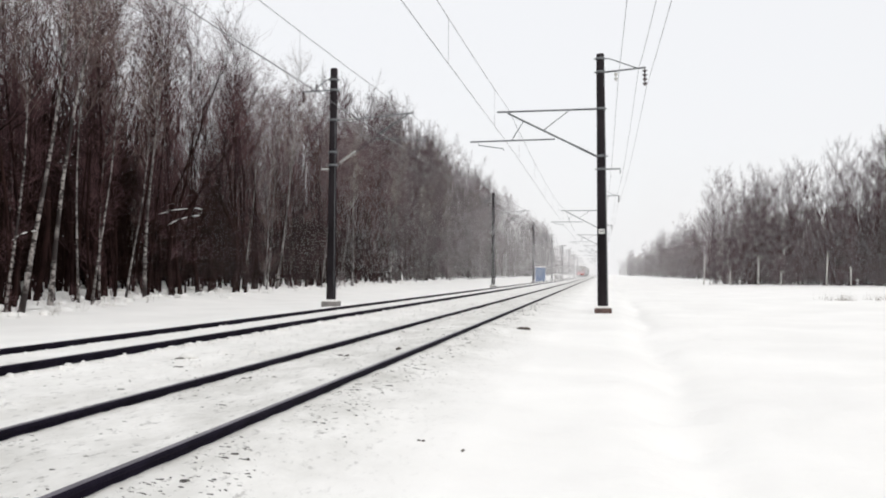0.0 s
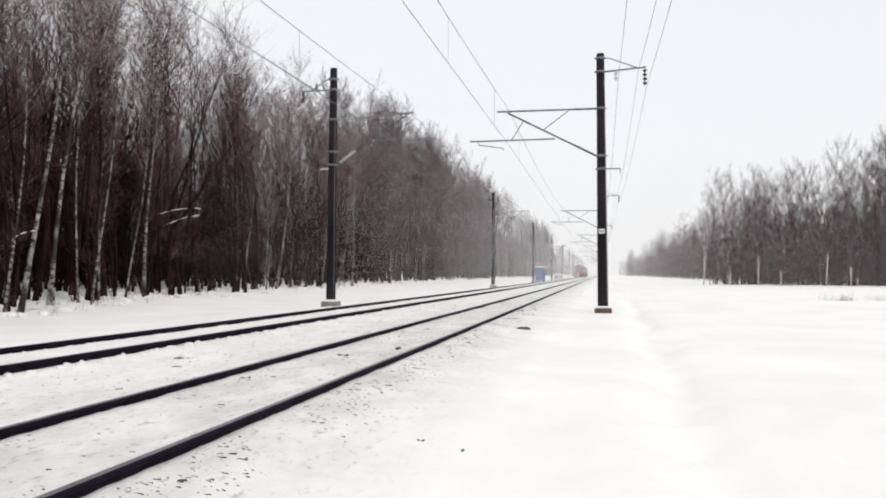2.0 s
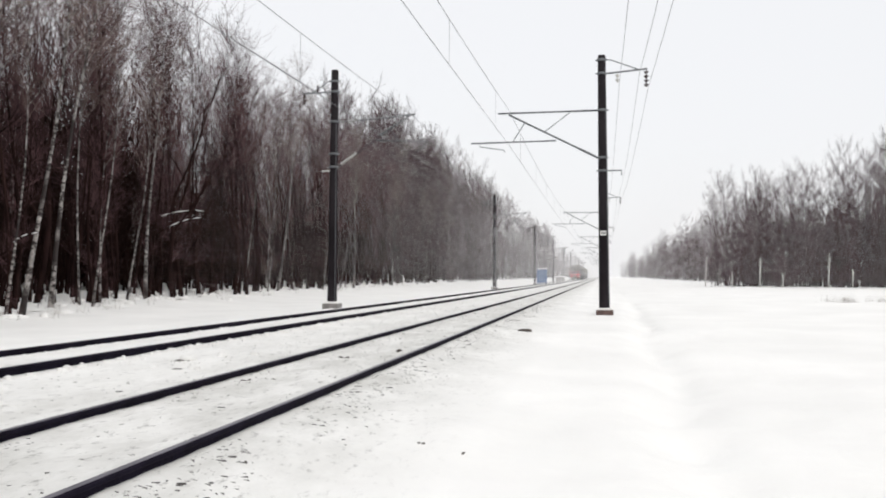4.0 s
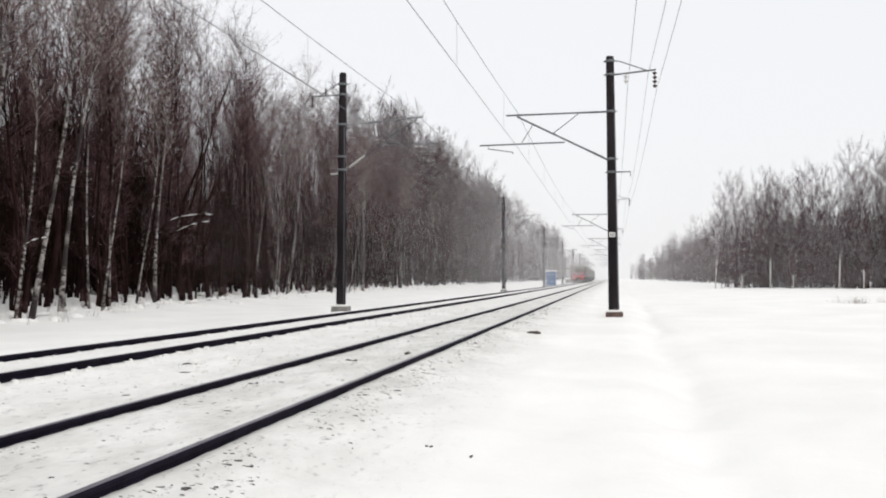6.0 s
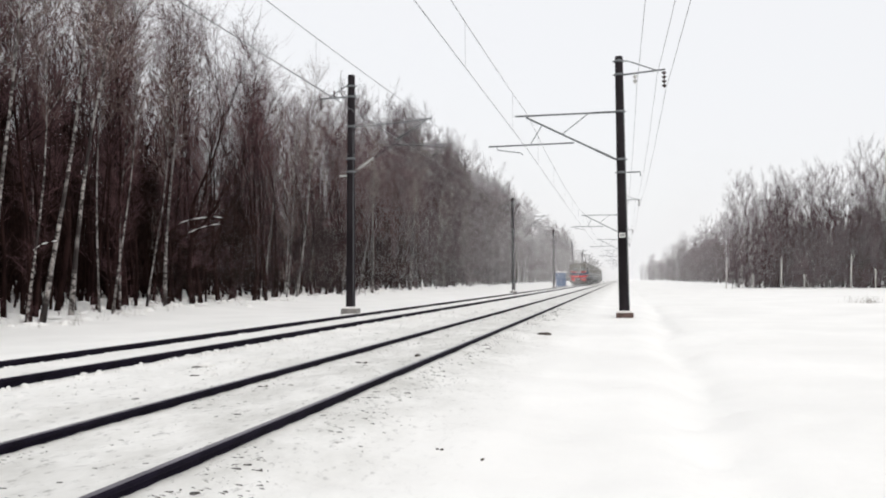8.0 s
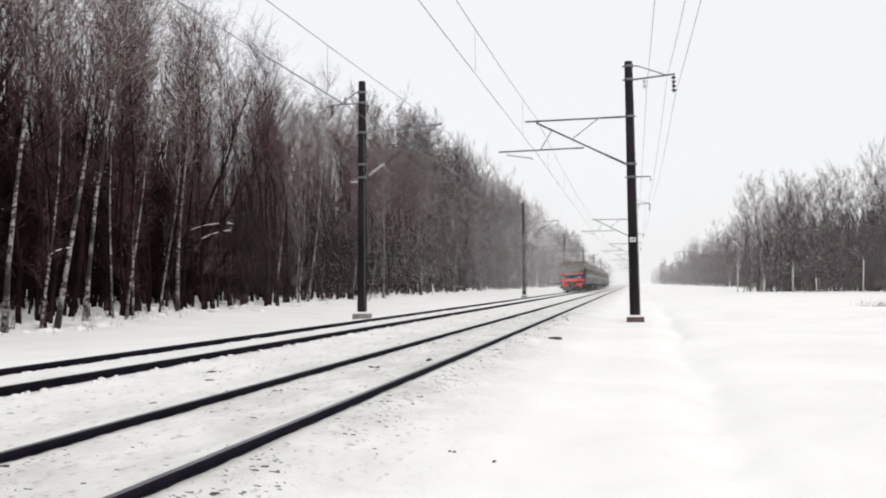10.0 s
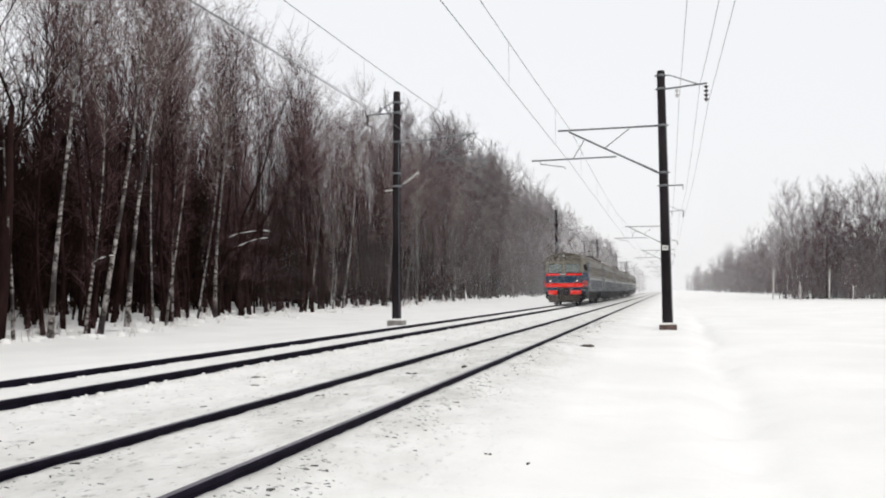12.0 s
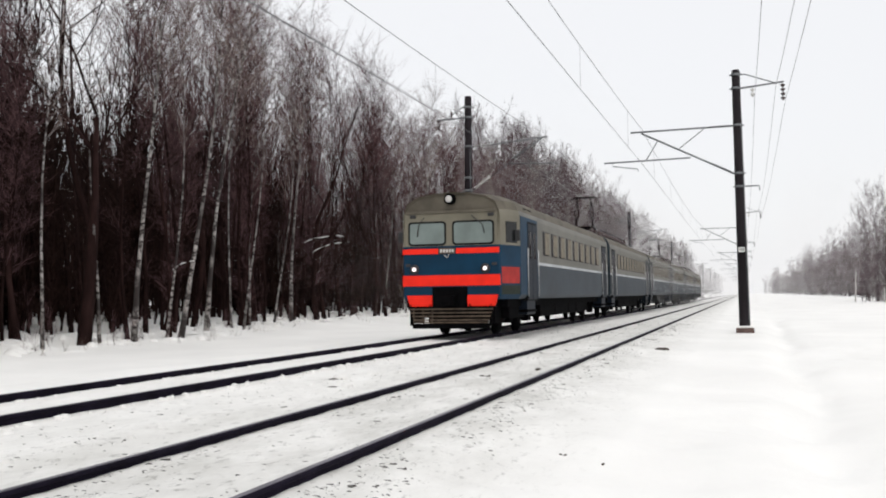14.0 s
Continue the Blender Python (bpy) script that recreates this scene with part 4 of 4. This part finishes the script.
    for x in (-1.1, 1.18):
        part("marker_lamp", box(x - 0.09, x + 0.09, -0.04, 0.06, 3.33, 3.42, 0.02), BLACK, car)
    for s in (-1, 1):
        yq, xq = (0.86, 1.64) if s > 0 else (0.16, 1.47)
        part("mirror", box(min(s * xq, s * (xq + 0.15)), max(s * xq, s * (xq + 0.15)), yq, yq + 0.07, 2.66, 2.98, 0.02), BLACK, car, "black rear-view mirror")
        bm = box(-0.012, 0.012, -0.27, 0.36, 2.60, 3.20, 0.006)
        bmesh.ops.transform(bm, matrix=Matrix.Translation((s * 1.578, 0.62, 0)) @ Matrix.Rotation(s * -0.286, 4, "Z"), verts=bm.verts)
        part("cab_side_window", bm, GLASS, car)
        bm = box(-0.008, 0.008, -0.50, 0.50, 1.46, 1.92, 0.003)
        bmesh.ops.transform(bm, matrix=Matrix.Translation((s * 1.576, 0.6, 0)) @ Matrix.Rotation(s * -0.286, 4, "Z"), verts=bm.verts)
        part("red_panel", bm, TRAIN_DULLRED, car)
        # dark olive strip along the bottom of the cab side
        bm = box(-0.008, 0.008, -0.50, 0.52, 1.15, 1.40, 0.003)
        bmesh.ops.transform(bm, matrix=Matrix.Translation((s * 1.576, 0.6, 0)) @ Matrix.Rotation(s * -0.286, 4, "Z"), verts=bm.verts)
        part("olive_panel", bm, TRAIN_OLIVE, car)
        part("blue_panel", box(min(s * 1.735, s * 1.745), max(s * 1.735, s * 1.745), 1.16, 3.5, 1.14, 3.40), TRAIN_BLUE, car)
        door_pair(car, s, 2.1, 3.35, TRAIN_DOOR)
        door_pair(car, s, CAR - 2.0, CAR - 0.75, TRAIN_DOOR)
        for k in range(9):
            y = 4.4 + k * 1.40
            side_window(car, s, y, y + 1.0)
    # snow plough of slats
    for k, z in enumerate((0.76, 0.66, 0.56, 0.46, 0.39)):
        part("slat", box(-1.22 + k * 0.04, 1.22 - k * 0.04, -0.06, -0.02, z - 0.022, z + 0.022, 0.008), SLAT, car)
    for k in range(9):
        x = -1.1 + k * 0.275
        part("plough_bar", box(x - 0.012, x + 0.012, -0.035, -0.015, 0.34, 0.80), SLAT if k < 3 else TRAIN_DARK, car)
    part("plough_blade", box(-1.12, 1.12, -0.10, 0.02, 0.22, 0.36, 0.02), TRAIN_DARK, car)
    for x in (-1.18, -0.6, 0.55, 1.14):
        part("plough_post", box(x - 0.03, x + 0.03, -0.03, 0.03, 0.30, 0.90), TRAIN_DARK, car)
    part("gangway", box(-0.75, 0.75, CAR - 0.16, CAR + 0.30, 1.1, 3.5, 0.05), RUBBER, car, "black rubber gangway bellows")
    underside(car, False)
    for y in (2.1, 2.7):
        for s in (-1, 1):
            part("roof_vent", box(min(s * 1.40, s * 1.635), max(s * 1.40, s * 1.635), y, y + 0.42, 3.58, 3.70, 0.01), TRAIN_DARK, car, "small dark roof louvre")
    # black sheet added behind the slats for the darkness under the cab
    part("dark_backing", box(-0.62, 0.98, 0.25, 0.35, 0.28, 1.05), TRAIN_DARK, car)
    for s in (-1, 1):
        part("side_skirt", box(min(s * 1.16, s * 1.24), max(s * 1.16, s * 1.24), 0.10, 1.15, 0.36, 1.05, 0.01), TRAIN_DARK, car)
        part("side_box", box(min(s * 1.25, s * 1.48), max(s * 1.25, s * 1.48), 0.75, 2.0, 0.48, 1.04, 0.03), TRAIN_DARK, car)
    return tagged(car, "leading electric train car with blue and beige cab and red bands", "train car", group="cars of the electric train")


CARS = [head_car()]
motor = middle_car("motor")
trailer = middle_car("trailer")
CARS += [motor, trailer, copy_thing(motor, pose(0, 0, 0)), copy_thing(trailer, pose(0, 0, 0)), copy_thing(motor, pose(0, 0, 0))]

# where the face of the train is, second by second
FRONT = [(0.0, 376.0), (3.0, 301.0), (7.0, 200.5), (10.0, 125.5), (12.0, 74.6), (13.0, 49.4), (14.0, 25.15)]


def motions():
    for k, car in enumerate(CARS):
        walk(car, [(t, pose(FAR_X, y + k * PITCH, FAR_Z)) for t, y in FRONT])


# ---- the small things ----
HUT_BLUE = mat("hut_blue_paint", (0.016, 0.095, 0.27), 0.6, vary=0.2, scale=2)
HUT_ROOF = mat("hut_grey_roof", (0.35, 0.36, 0.38), 0.7, vary=0.2)
CABINET = mat("cabinet_pale_grey", (0.42, 0.40, 0.40), 0.7, vary=0.3, scale=2)
WOOD = mat("weathered_wood", (0.085, 0.07, 0.06), 0.9, vary=0.4, scale=8)


def hut(x, y):
    z = snow_z(x, y) - 0.05
    h = new("trackside_hut")
    part("wall", box(-0.95, 0.95, -0.95, 0.95, 0, 2.75, 0.02), HUT_BLUE, h)
    part("roof", box(-1.1, 1.1, -1.1, 1.1, 2.75, 2.87, 0.02), HUT_ROOF, h)
    part("roof_snow", box(-1.05, 1.05, -1.05, 1.05, 2.86, 3.05, 0.07), SNOW, h, "snow lying on the roof")
    part("door", box(-0.4, 0.4, -0.985, -0.94, 0.08, 2.05, 0.01), HUT_BLUE, h)
    h.matrix_basis = pose(x, y, z)
    tagged(h, "small blue trackside hut with snow on its roof", "hut")


def relay_box(x, y):
    c = new("relay_cabinet")
    part("cabinet_body", box(-1.0, 1.0, -0.5, 0.5, 0, 0.95, 0.03), CABINET, c)
    part("snow_cap", box(-1.05, 1.05, -0.55, 0.55, 0.95, 1.22, 0.10), SNOW, c, "thick cap of snow")
    part("cabinet_leg", box(-0.9, -0.75, -0.4, 0.4, -0.3, 0.02), CABINET, c)
    part("cabinet_leg", box(0.75, 0.9, -0.4, 0.4, -0.3, 0.02), CABINET, c)
    c.matrix_basis = pose(x, y, snow_z(x, y) + 0.12)
    tagged(c, "low grey relay cabinet capped with snow beside the track", "cabinet")


hut(-11.9, 192.0)
relay_box(-10.2, 236.0)


def stick(x, y, length, thick, turn, label):
    rs = random.Random(int(x * 100) ^ int(y * 10))
    pts = [(length * (i / 4 - 0.5), rs.gauss(0, 0.012), thick * 0.5 + rs.gauss(0, 0.01)) for i in range(5)]
    ob = new("wood_scrap", tubes("wood_scrap", [(pts, [thick * k for k in (0.5, 0.62, 0.6, 0.55, 0.4)])], WOOD, 7))
    ob.matrix_basis = pose(x, y, snow_z(x, y) - 0.01, 0, 0, turn)
    tagged(ob, label, "wood scrap")


stick(-1.90, 23.8, 0.36, 0.065, -18, "dark piece of old timber lying on the snow")
stick(-1.55, 8.25, 0.06, 0.022, 20, "small dark splinter of wood on the snow")
stick(-1.15, 8.0, 0.04, 0.02, 60, "small dark splinter of wood on the snow")
stick(-4.55, 12.2, 0.16, 0.028, 15, "dark scrap of wood between the rails")
stick(-3.95, 14.5, 0.20, 0.03, -10, "dark scrap of wood between the rails")
stick(-3.35, 15.8, 0.14, 0.04, 75, "dark scrap of wood between the rails")


stick(-5.95, 13.1, 0.22, 0.018, 35, "dark broken branch lying in the snow between the tracks")
stick(-5.70, 12.2, 0.30, 0.014, 5, "dark broken branch lying in the snow between the tracks")
stick(-5.60, 13.9, 0.24, 0.014, -20, "dark broken branch lying in the snow between the tracks")
stick(-4.25, 11.2, 0.14, 0.018, 10, "dark scrap of wood between the rails")
stick(-4.05, 11.5, 0.16, 0.016, -5, "dark scrap of wood between the rails")
stick(-4.60, 22.4, 0.20, 0.06, 60, "dark scrap of wood beside the rail")


def chips(name, spots, material, label, category):
    """Many small flat chips in one mesh: (x, y, length, width, height, turn)."""
    vs, fs = [], []
    rs = random.Random(9)
    for x, y, a, b, h, turn in spots:
        z = snow_z(x, y)
        c, s = math.cos(turn), math.sin(turn)
        o = len(vs)
        ring = [(-a, -b * rs.uniform(0.3, 1)), (a * rs.uniform(0.2, 1), -b), (a, b * rs.uniform(-0.2, 1)), (-a * rs.uniform(0.2, 0.9), b)]
        for k, zz in ((1.0, -0.01), (0.7, h)):
            vs += [(x + (px * c - py * s) * k, y + (px * s + py * c) * k, z + zz) for px, py in ring]
        fs += [(o + 4, o + 5, o + 6, o + 7)] + [(o + i, o + (i + 1) % 4, o + 4 + (i + 1) % 4, o + 4 + i) for i in range(4)]
    ob = new(name, mesh(name, vs, fs, [material]))
    return tagged(ob, label, category, kind="stuff")


rs = random.Random(77)
grit = []
for _ in range(3200):
    y = 4.2 + 40 * rs.random() ** 1.7
    k = rs.random()
    if k < 0.48:
        x = -2.88 + abs(rs.gauss(0, 0.30)) + 0.05
    elif k < 0.62:
        x = rs.uniform(-4.4, -3.0)
    elif k < 0.80:
        x = -4.58 + rs.gauss(0, 0.16) + 0.14
    else:
        x = -5.75 + rs.gauss(0, 0.45)
    if min(abs(x - q) for q, _ in RAILS) < 0.06 or noise.noise(Vector((x * 1.5, y * 0.7, 2.0))) < -0.12:
        continue
    a = rs.uniform(0.003, 0.009) * (2.0 if rs.random() < 0.06 else 1)
    grit.append((x, y, a * rs.uniform(1.5, 4.5), a * 0.6, a * rs.uniform(0.2, 0.7), rs.gauss(0.1, 0.45)))
chips("ballast_grit", grit, STONE, "dark ballast stones and twigs showing through the snow", "ballast")


def lumps(name, spots, label, category):
    """Rounded heaps of snow in one mesh: (x, y, radius, height)."""
    vs, fs = [], []
    rs = random.Random(4)
    for x, y, w, h in spots:
        z = snow_z(x, y) - 0.04
        o = len(vs)
        n = 7
        for q, zz in ((1.0, 0.0), (0.85, 0.45), (0.5, 0.85)):
            for i in range(n):
                t = 2 * math.pi * i / n
                k = w * q * rs.uniform(0.75, 1.2)
                vs.append((x + math.cos(t) * k, y + math.sin(t) * k, z + h * zz * rs.uniform(0.85, 1.15)))
        vs.append((x, y, z + h))
        for j in range(2):
            fs += [(o + j * n + i, o + j * n + (i + 1) % n, o + (j + 1) * n + (i + 1) % n, o + (j + 1) * n + i) for i in range(n)]
        fs += [(o + 2 * n + i, o + 2 * n + (i + 1) % n, o + 3 * n) for i in range(n)]
    ob = new(name, mesh(name, vs, fs, [SNOW], smooth=True))
    return tagged(ob, label, category, kind="stuff")


heaps = []
for _ in range(520):
    y = rs.uniform(22, 130)
    x = left_edge(y) + rs.gauss(-0.6, 1.1)
    heaps.append((x - 0.5, y, rs.uniform(0.15, 0.5), rs.uniform(0.06, 0.20)))
lumps("snowy_tussocks", heaps, "snow-laden grass tussocks at the foot of the trees", "tussocks")
clods = [(rs.uniform(-6.9, -5.3), 5 + 30 * rs.random() ** 1.4, rs.uniform(0.03, 0.11), rs.uniform(0.02, 0.07)) for _ in range(160)]
clods += [(RAILS[2][0] + 0.10 + abs(rs.gauss(0, 0.05)), 7 + 30 * rs.random(), rs.uniform(0.04, 0.10), rs.uniform(0.04, 0.09)) for _ in range(260)]
clods += [(RAILS[3][0] + 0.10 + abs(rs.gauss(0, 0.05)), 9 + 40 * rs.random(), rs.uniform(0.04, 0.09), rs.uniform(0.03, 0.07)) for _ in range(200)]
clods += [(RAILS[0][0] + 0.11 + abs(rs.gauss(0, 0.08)), 4.5 + 20 * rs.random(), rs.uniform(0.03, 0.08), rs.uniform(0.02, 0.05)) for _ in range(160)]
clods += [(-5.95, 13.3, 0.17, 0.12), (-5.5, 12.5, 0.13, 0.09), (-5.7, 14.0, 0.13, 0.10), (-5.35, 14.4, 0.11, 0.08), (-6.0, 12.3, 0.10, 0.07)]
lumps("snow_clods", clods, "loose clods of snow thrown up beside the rails", "snow clods")


def tufts(name, spots, label):
    """Dry grass blades and thin stems: (x, y, spread, height, count)."""
    vs, fs = [], []
    rs = random.Random(8)
    for x, y, w, h, n in spots:
        z = snow_z(x, y) - 0.02
        for _ in range(n):
            a = Vector((x + rs.gauss(0, w), y + rs.gauss(0, w), z))
            blade(vs, fs, a, a + Vector((rs.gauss(0, 0.3), rs.gauss(0, 0.3), 1)).normalized() * h * rs.uniform(0.3, 1.1), 0.005 + h * 0.003, rs)
    ob = new(name, mesh(name, vs, fs, [GRASS]))
    return tagged(ob, label, "dry grass", kind="stuff")


tufts("dry_grass", [(left_edge(y) + rs.gauss(0.2, 0.9), y, 0.2, rs.uniform(0.3, 0.7), 7) for y in np.arange(22, 120, 0.9)] + [(14.4 + rs.gauss(0, 0.35), 61 + rs.gauss(0, 1.0), 0.30, 0.60, 26) for _ in range(5)] + [(17.2 + rs.gauss(0, 0.5), 63 + rs.gauss(0, 1.0), 0.35, 0.55, 24) for _ in range(5)], "dry pale grass stems standing out of the snow")

# broken birches before the far woods
SNAG_BARK = mat("pale_peeling_birch_bark", (0.60, 0.57, 0.54), 0.9, vary=0.45, scale=2.5, stretch=(1, 1, 0.6))
for k, (x, y, h, a) in enumerate(((15.9, 155.5, 4.8, 1.5), (19.3, 150.5, 2.2, -2), (22.6, 146.0, 4.4, 1), (25.2, 142.5, 2.0, -1), (30.0, 136.5, 4.6, 2), (32.4, 133.5, 2.6, 0))):
    t = new("birch_snag")
    part("trunk", tubes("trunk", [([(0, 0, -0.1), (0.05, 0, h * 0.5), (0.02, 0, h)], [0.105, 0.085, 0.05])], SNAG_BARK, 6), SNAG_BARK, t)
    part("branch", tubes("branch", [([(0.03, 0, h * 0.75), (0.5, 0.1, h * 0.92)], [0.04, 0.01])], SNAG_BARK, 4), SNAG_BARK, t)
    t.matrix_basis = pose(x, y, snow_z(x, y), 0, a, 0)
    tagged(t, "broken white birch trunk standing before the far woods", "birch snag", group="broken birches")

# a low branch laden with snow, and smaller ones, reaching out of the woods
SNOWY = [((-23.9, 48.4), (-0.12, 3.75), (0.40, 4.30), (1.0, 4.55), (2.17, 4.73), (2.75, 4.66)), ((-23.9, 48.3), (0.2, 3.3), (0.85, 3.75), (1.6, 4.10), (2.07, 4.24), (2.65, 4.32)), ((-20.8, 32.1), (-0.65, 1.95), (-0.40, 2.30), (-0.1, 2.57), (0.22, 2.68), (0.50, 2.72))]
for (bx, by), *way in SNOWY:
    pts = [Vector((bx + 0.906 * u, by + 0.42 * u, z)) for u, z in way]
    t = new("snowy_branch")
    part("wood", tubes("wood", [(pts, [0.024, 0.020, 0.015, 0.010, 0.005])], BARK, 5), BARK, t)
    up = Vector((0, 0, 0.022))
    for k, (f, g) in enumerate(((0.15, 0.9), (0.05, 0.8), (0.2, 0.95))):
        a, b = pts[k + 1], pts[k + 2]
        run = [a.lerp(b, f) + up, a.lerp(b, (f + g) / 2) + up * 1.3, a.lerp(b, g) + up]
        part("snow_load", tubes("snow_load", [(run, [0.008, 0.028, 0.008])], SNOW, 6), SNOW, t, "line of snow lying along the branch")
    tagged(t, "thin low branch laden with white snow", "branch", group="snowy branches")


# ---- white specks added to stand in for haze in the distance down the line ----
HAZE_SPECK = mat("white_haze_specks", (0.95, 0.95, 0.96), 1.0, vary=0.02, spec=0.0)
# stretches of air: x from, x to, height, y from, y to, specks' share of the view for each metre
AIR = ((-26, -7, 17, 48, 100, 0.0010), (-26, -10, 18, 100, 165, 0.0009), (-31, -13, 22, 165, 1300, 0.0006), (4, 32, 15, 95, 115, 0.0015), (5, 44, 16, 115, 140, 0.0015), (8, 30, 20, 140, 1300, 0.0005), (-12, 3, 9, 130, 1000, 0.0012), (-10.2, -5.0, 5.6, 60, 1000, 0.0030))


def haze_specks():
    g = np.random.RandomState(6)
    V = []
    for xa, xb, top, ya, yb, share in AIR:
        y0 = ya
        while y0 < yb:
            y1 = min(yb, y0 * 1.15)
            # speck size grows with distance from the camera, to fit its view
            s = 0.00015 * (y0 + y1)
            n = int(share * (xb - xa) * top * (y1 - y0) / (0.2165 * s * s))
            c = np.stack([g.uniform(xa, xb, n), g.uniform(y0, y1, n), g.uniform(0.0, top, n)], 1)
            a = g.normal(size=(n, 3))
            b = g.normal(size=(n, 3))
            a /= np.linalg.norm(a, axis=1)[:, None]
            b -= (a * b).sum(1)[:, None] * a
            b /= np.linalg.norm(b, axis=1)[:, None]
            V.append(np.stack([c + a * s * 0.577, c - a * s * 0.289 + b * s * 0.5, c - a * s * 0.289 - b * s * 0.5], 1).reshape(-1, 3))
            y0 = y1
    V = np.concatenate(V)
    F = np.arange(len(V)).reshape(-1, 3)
    ob = new("haze_specks", tri_mesh("haze_specks", [V], [F], [np.zeros(len(F))], [HAZE_SPECK]))
    tagged(ob, "fine white specks added in the air to stand in for haze", "falling snow", kind="stuff")


haze_specks()


motions()
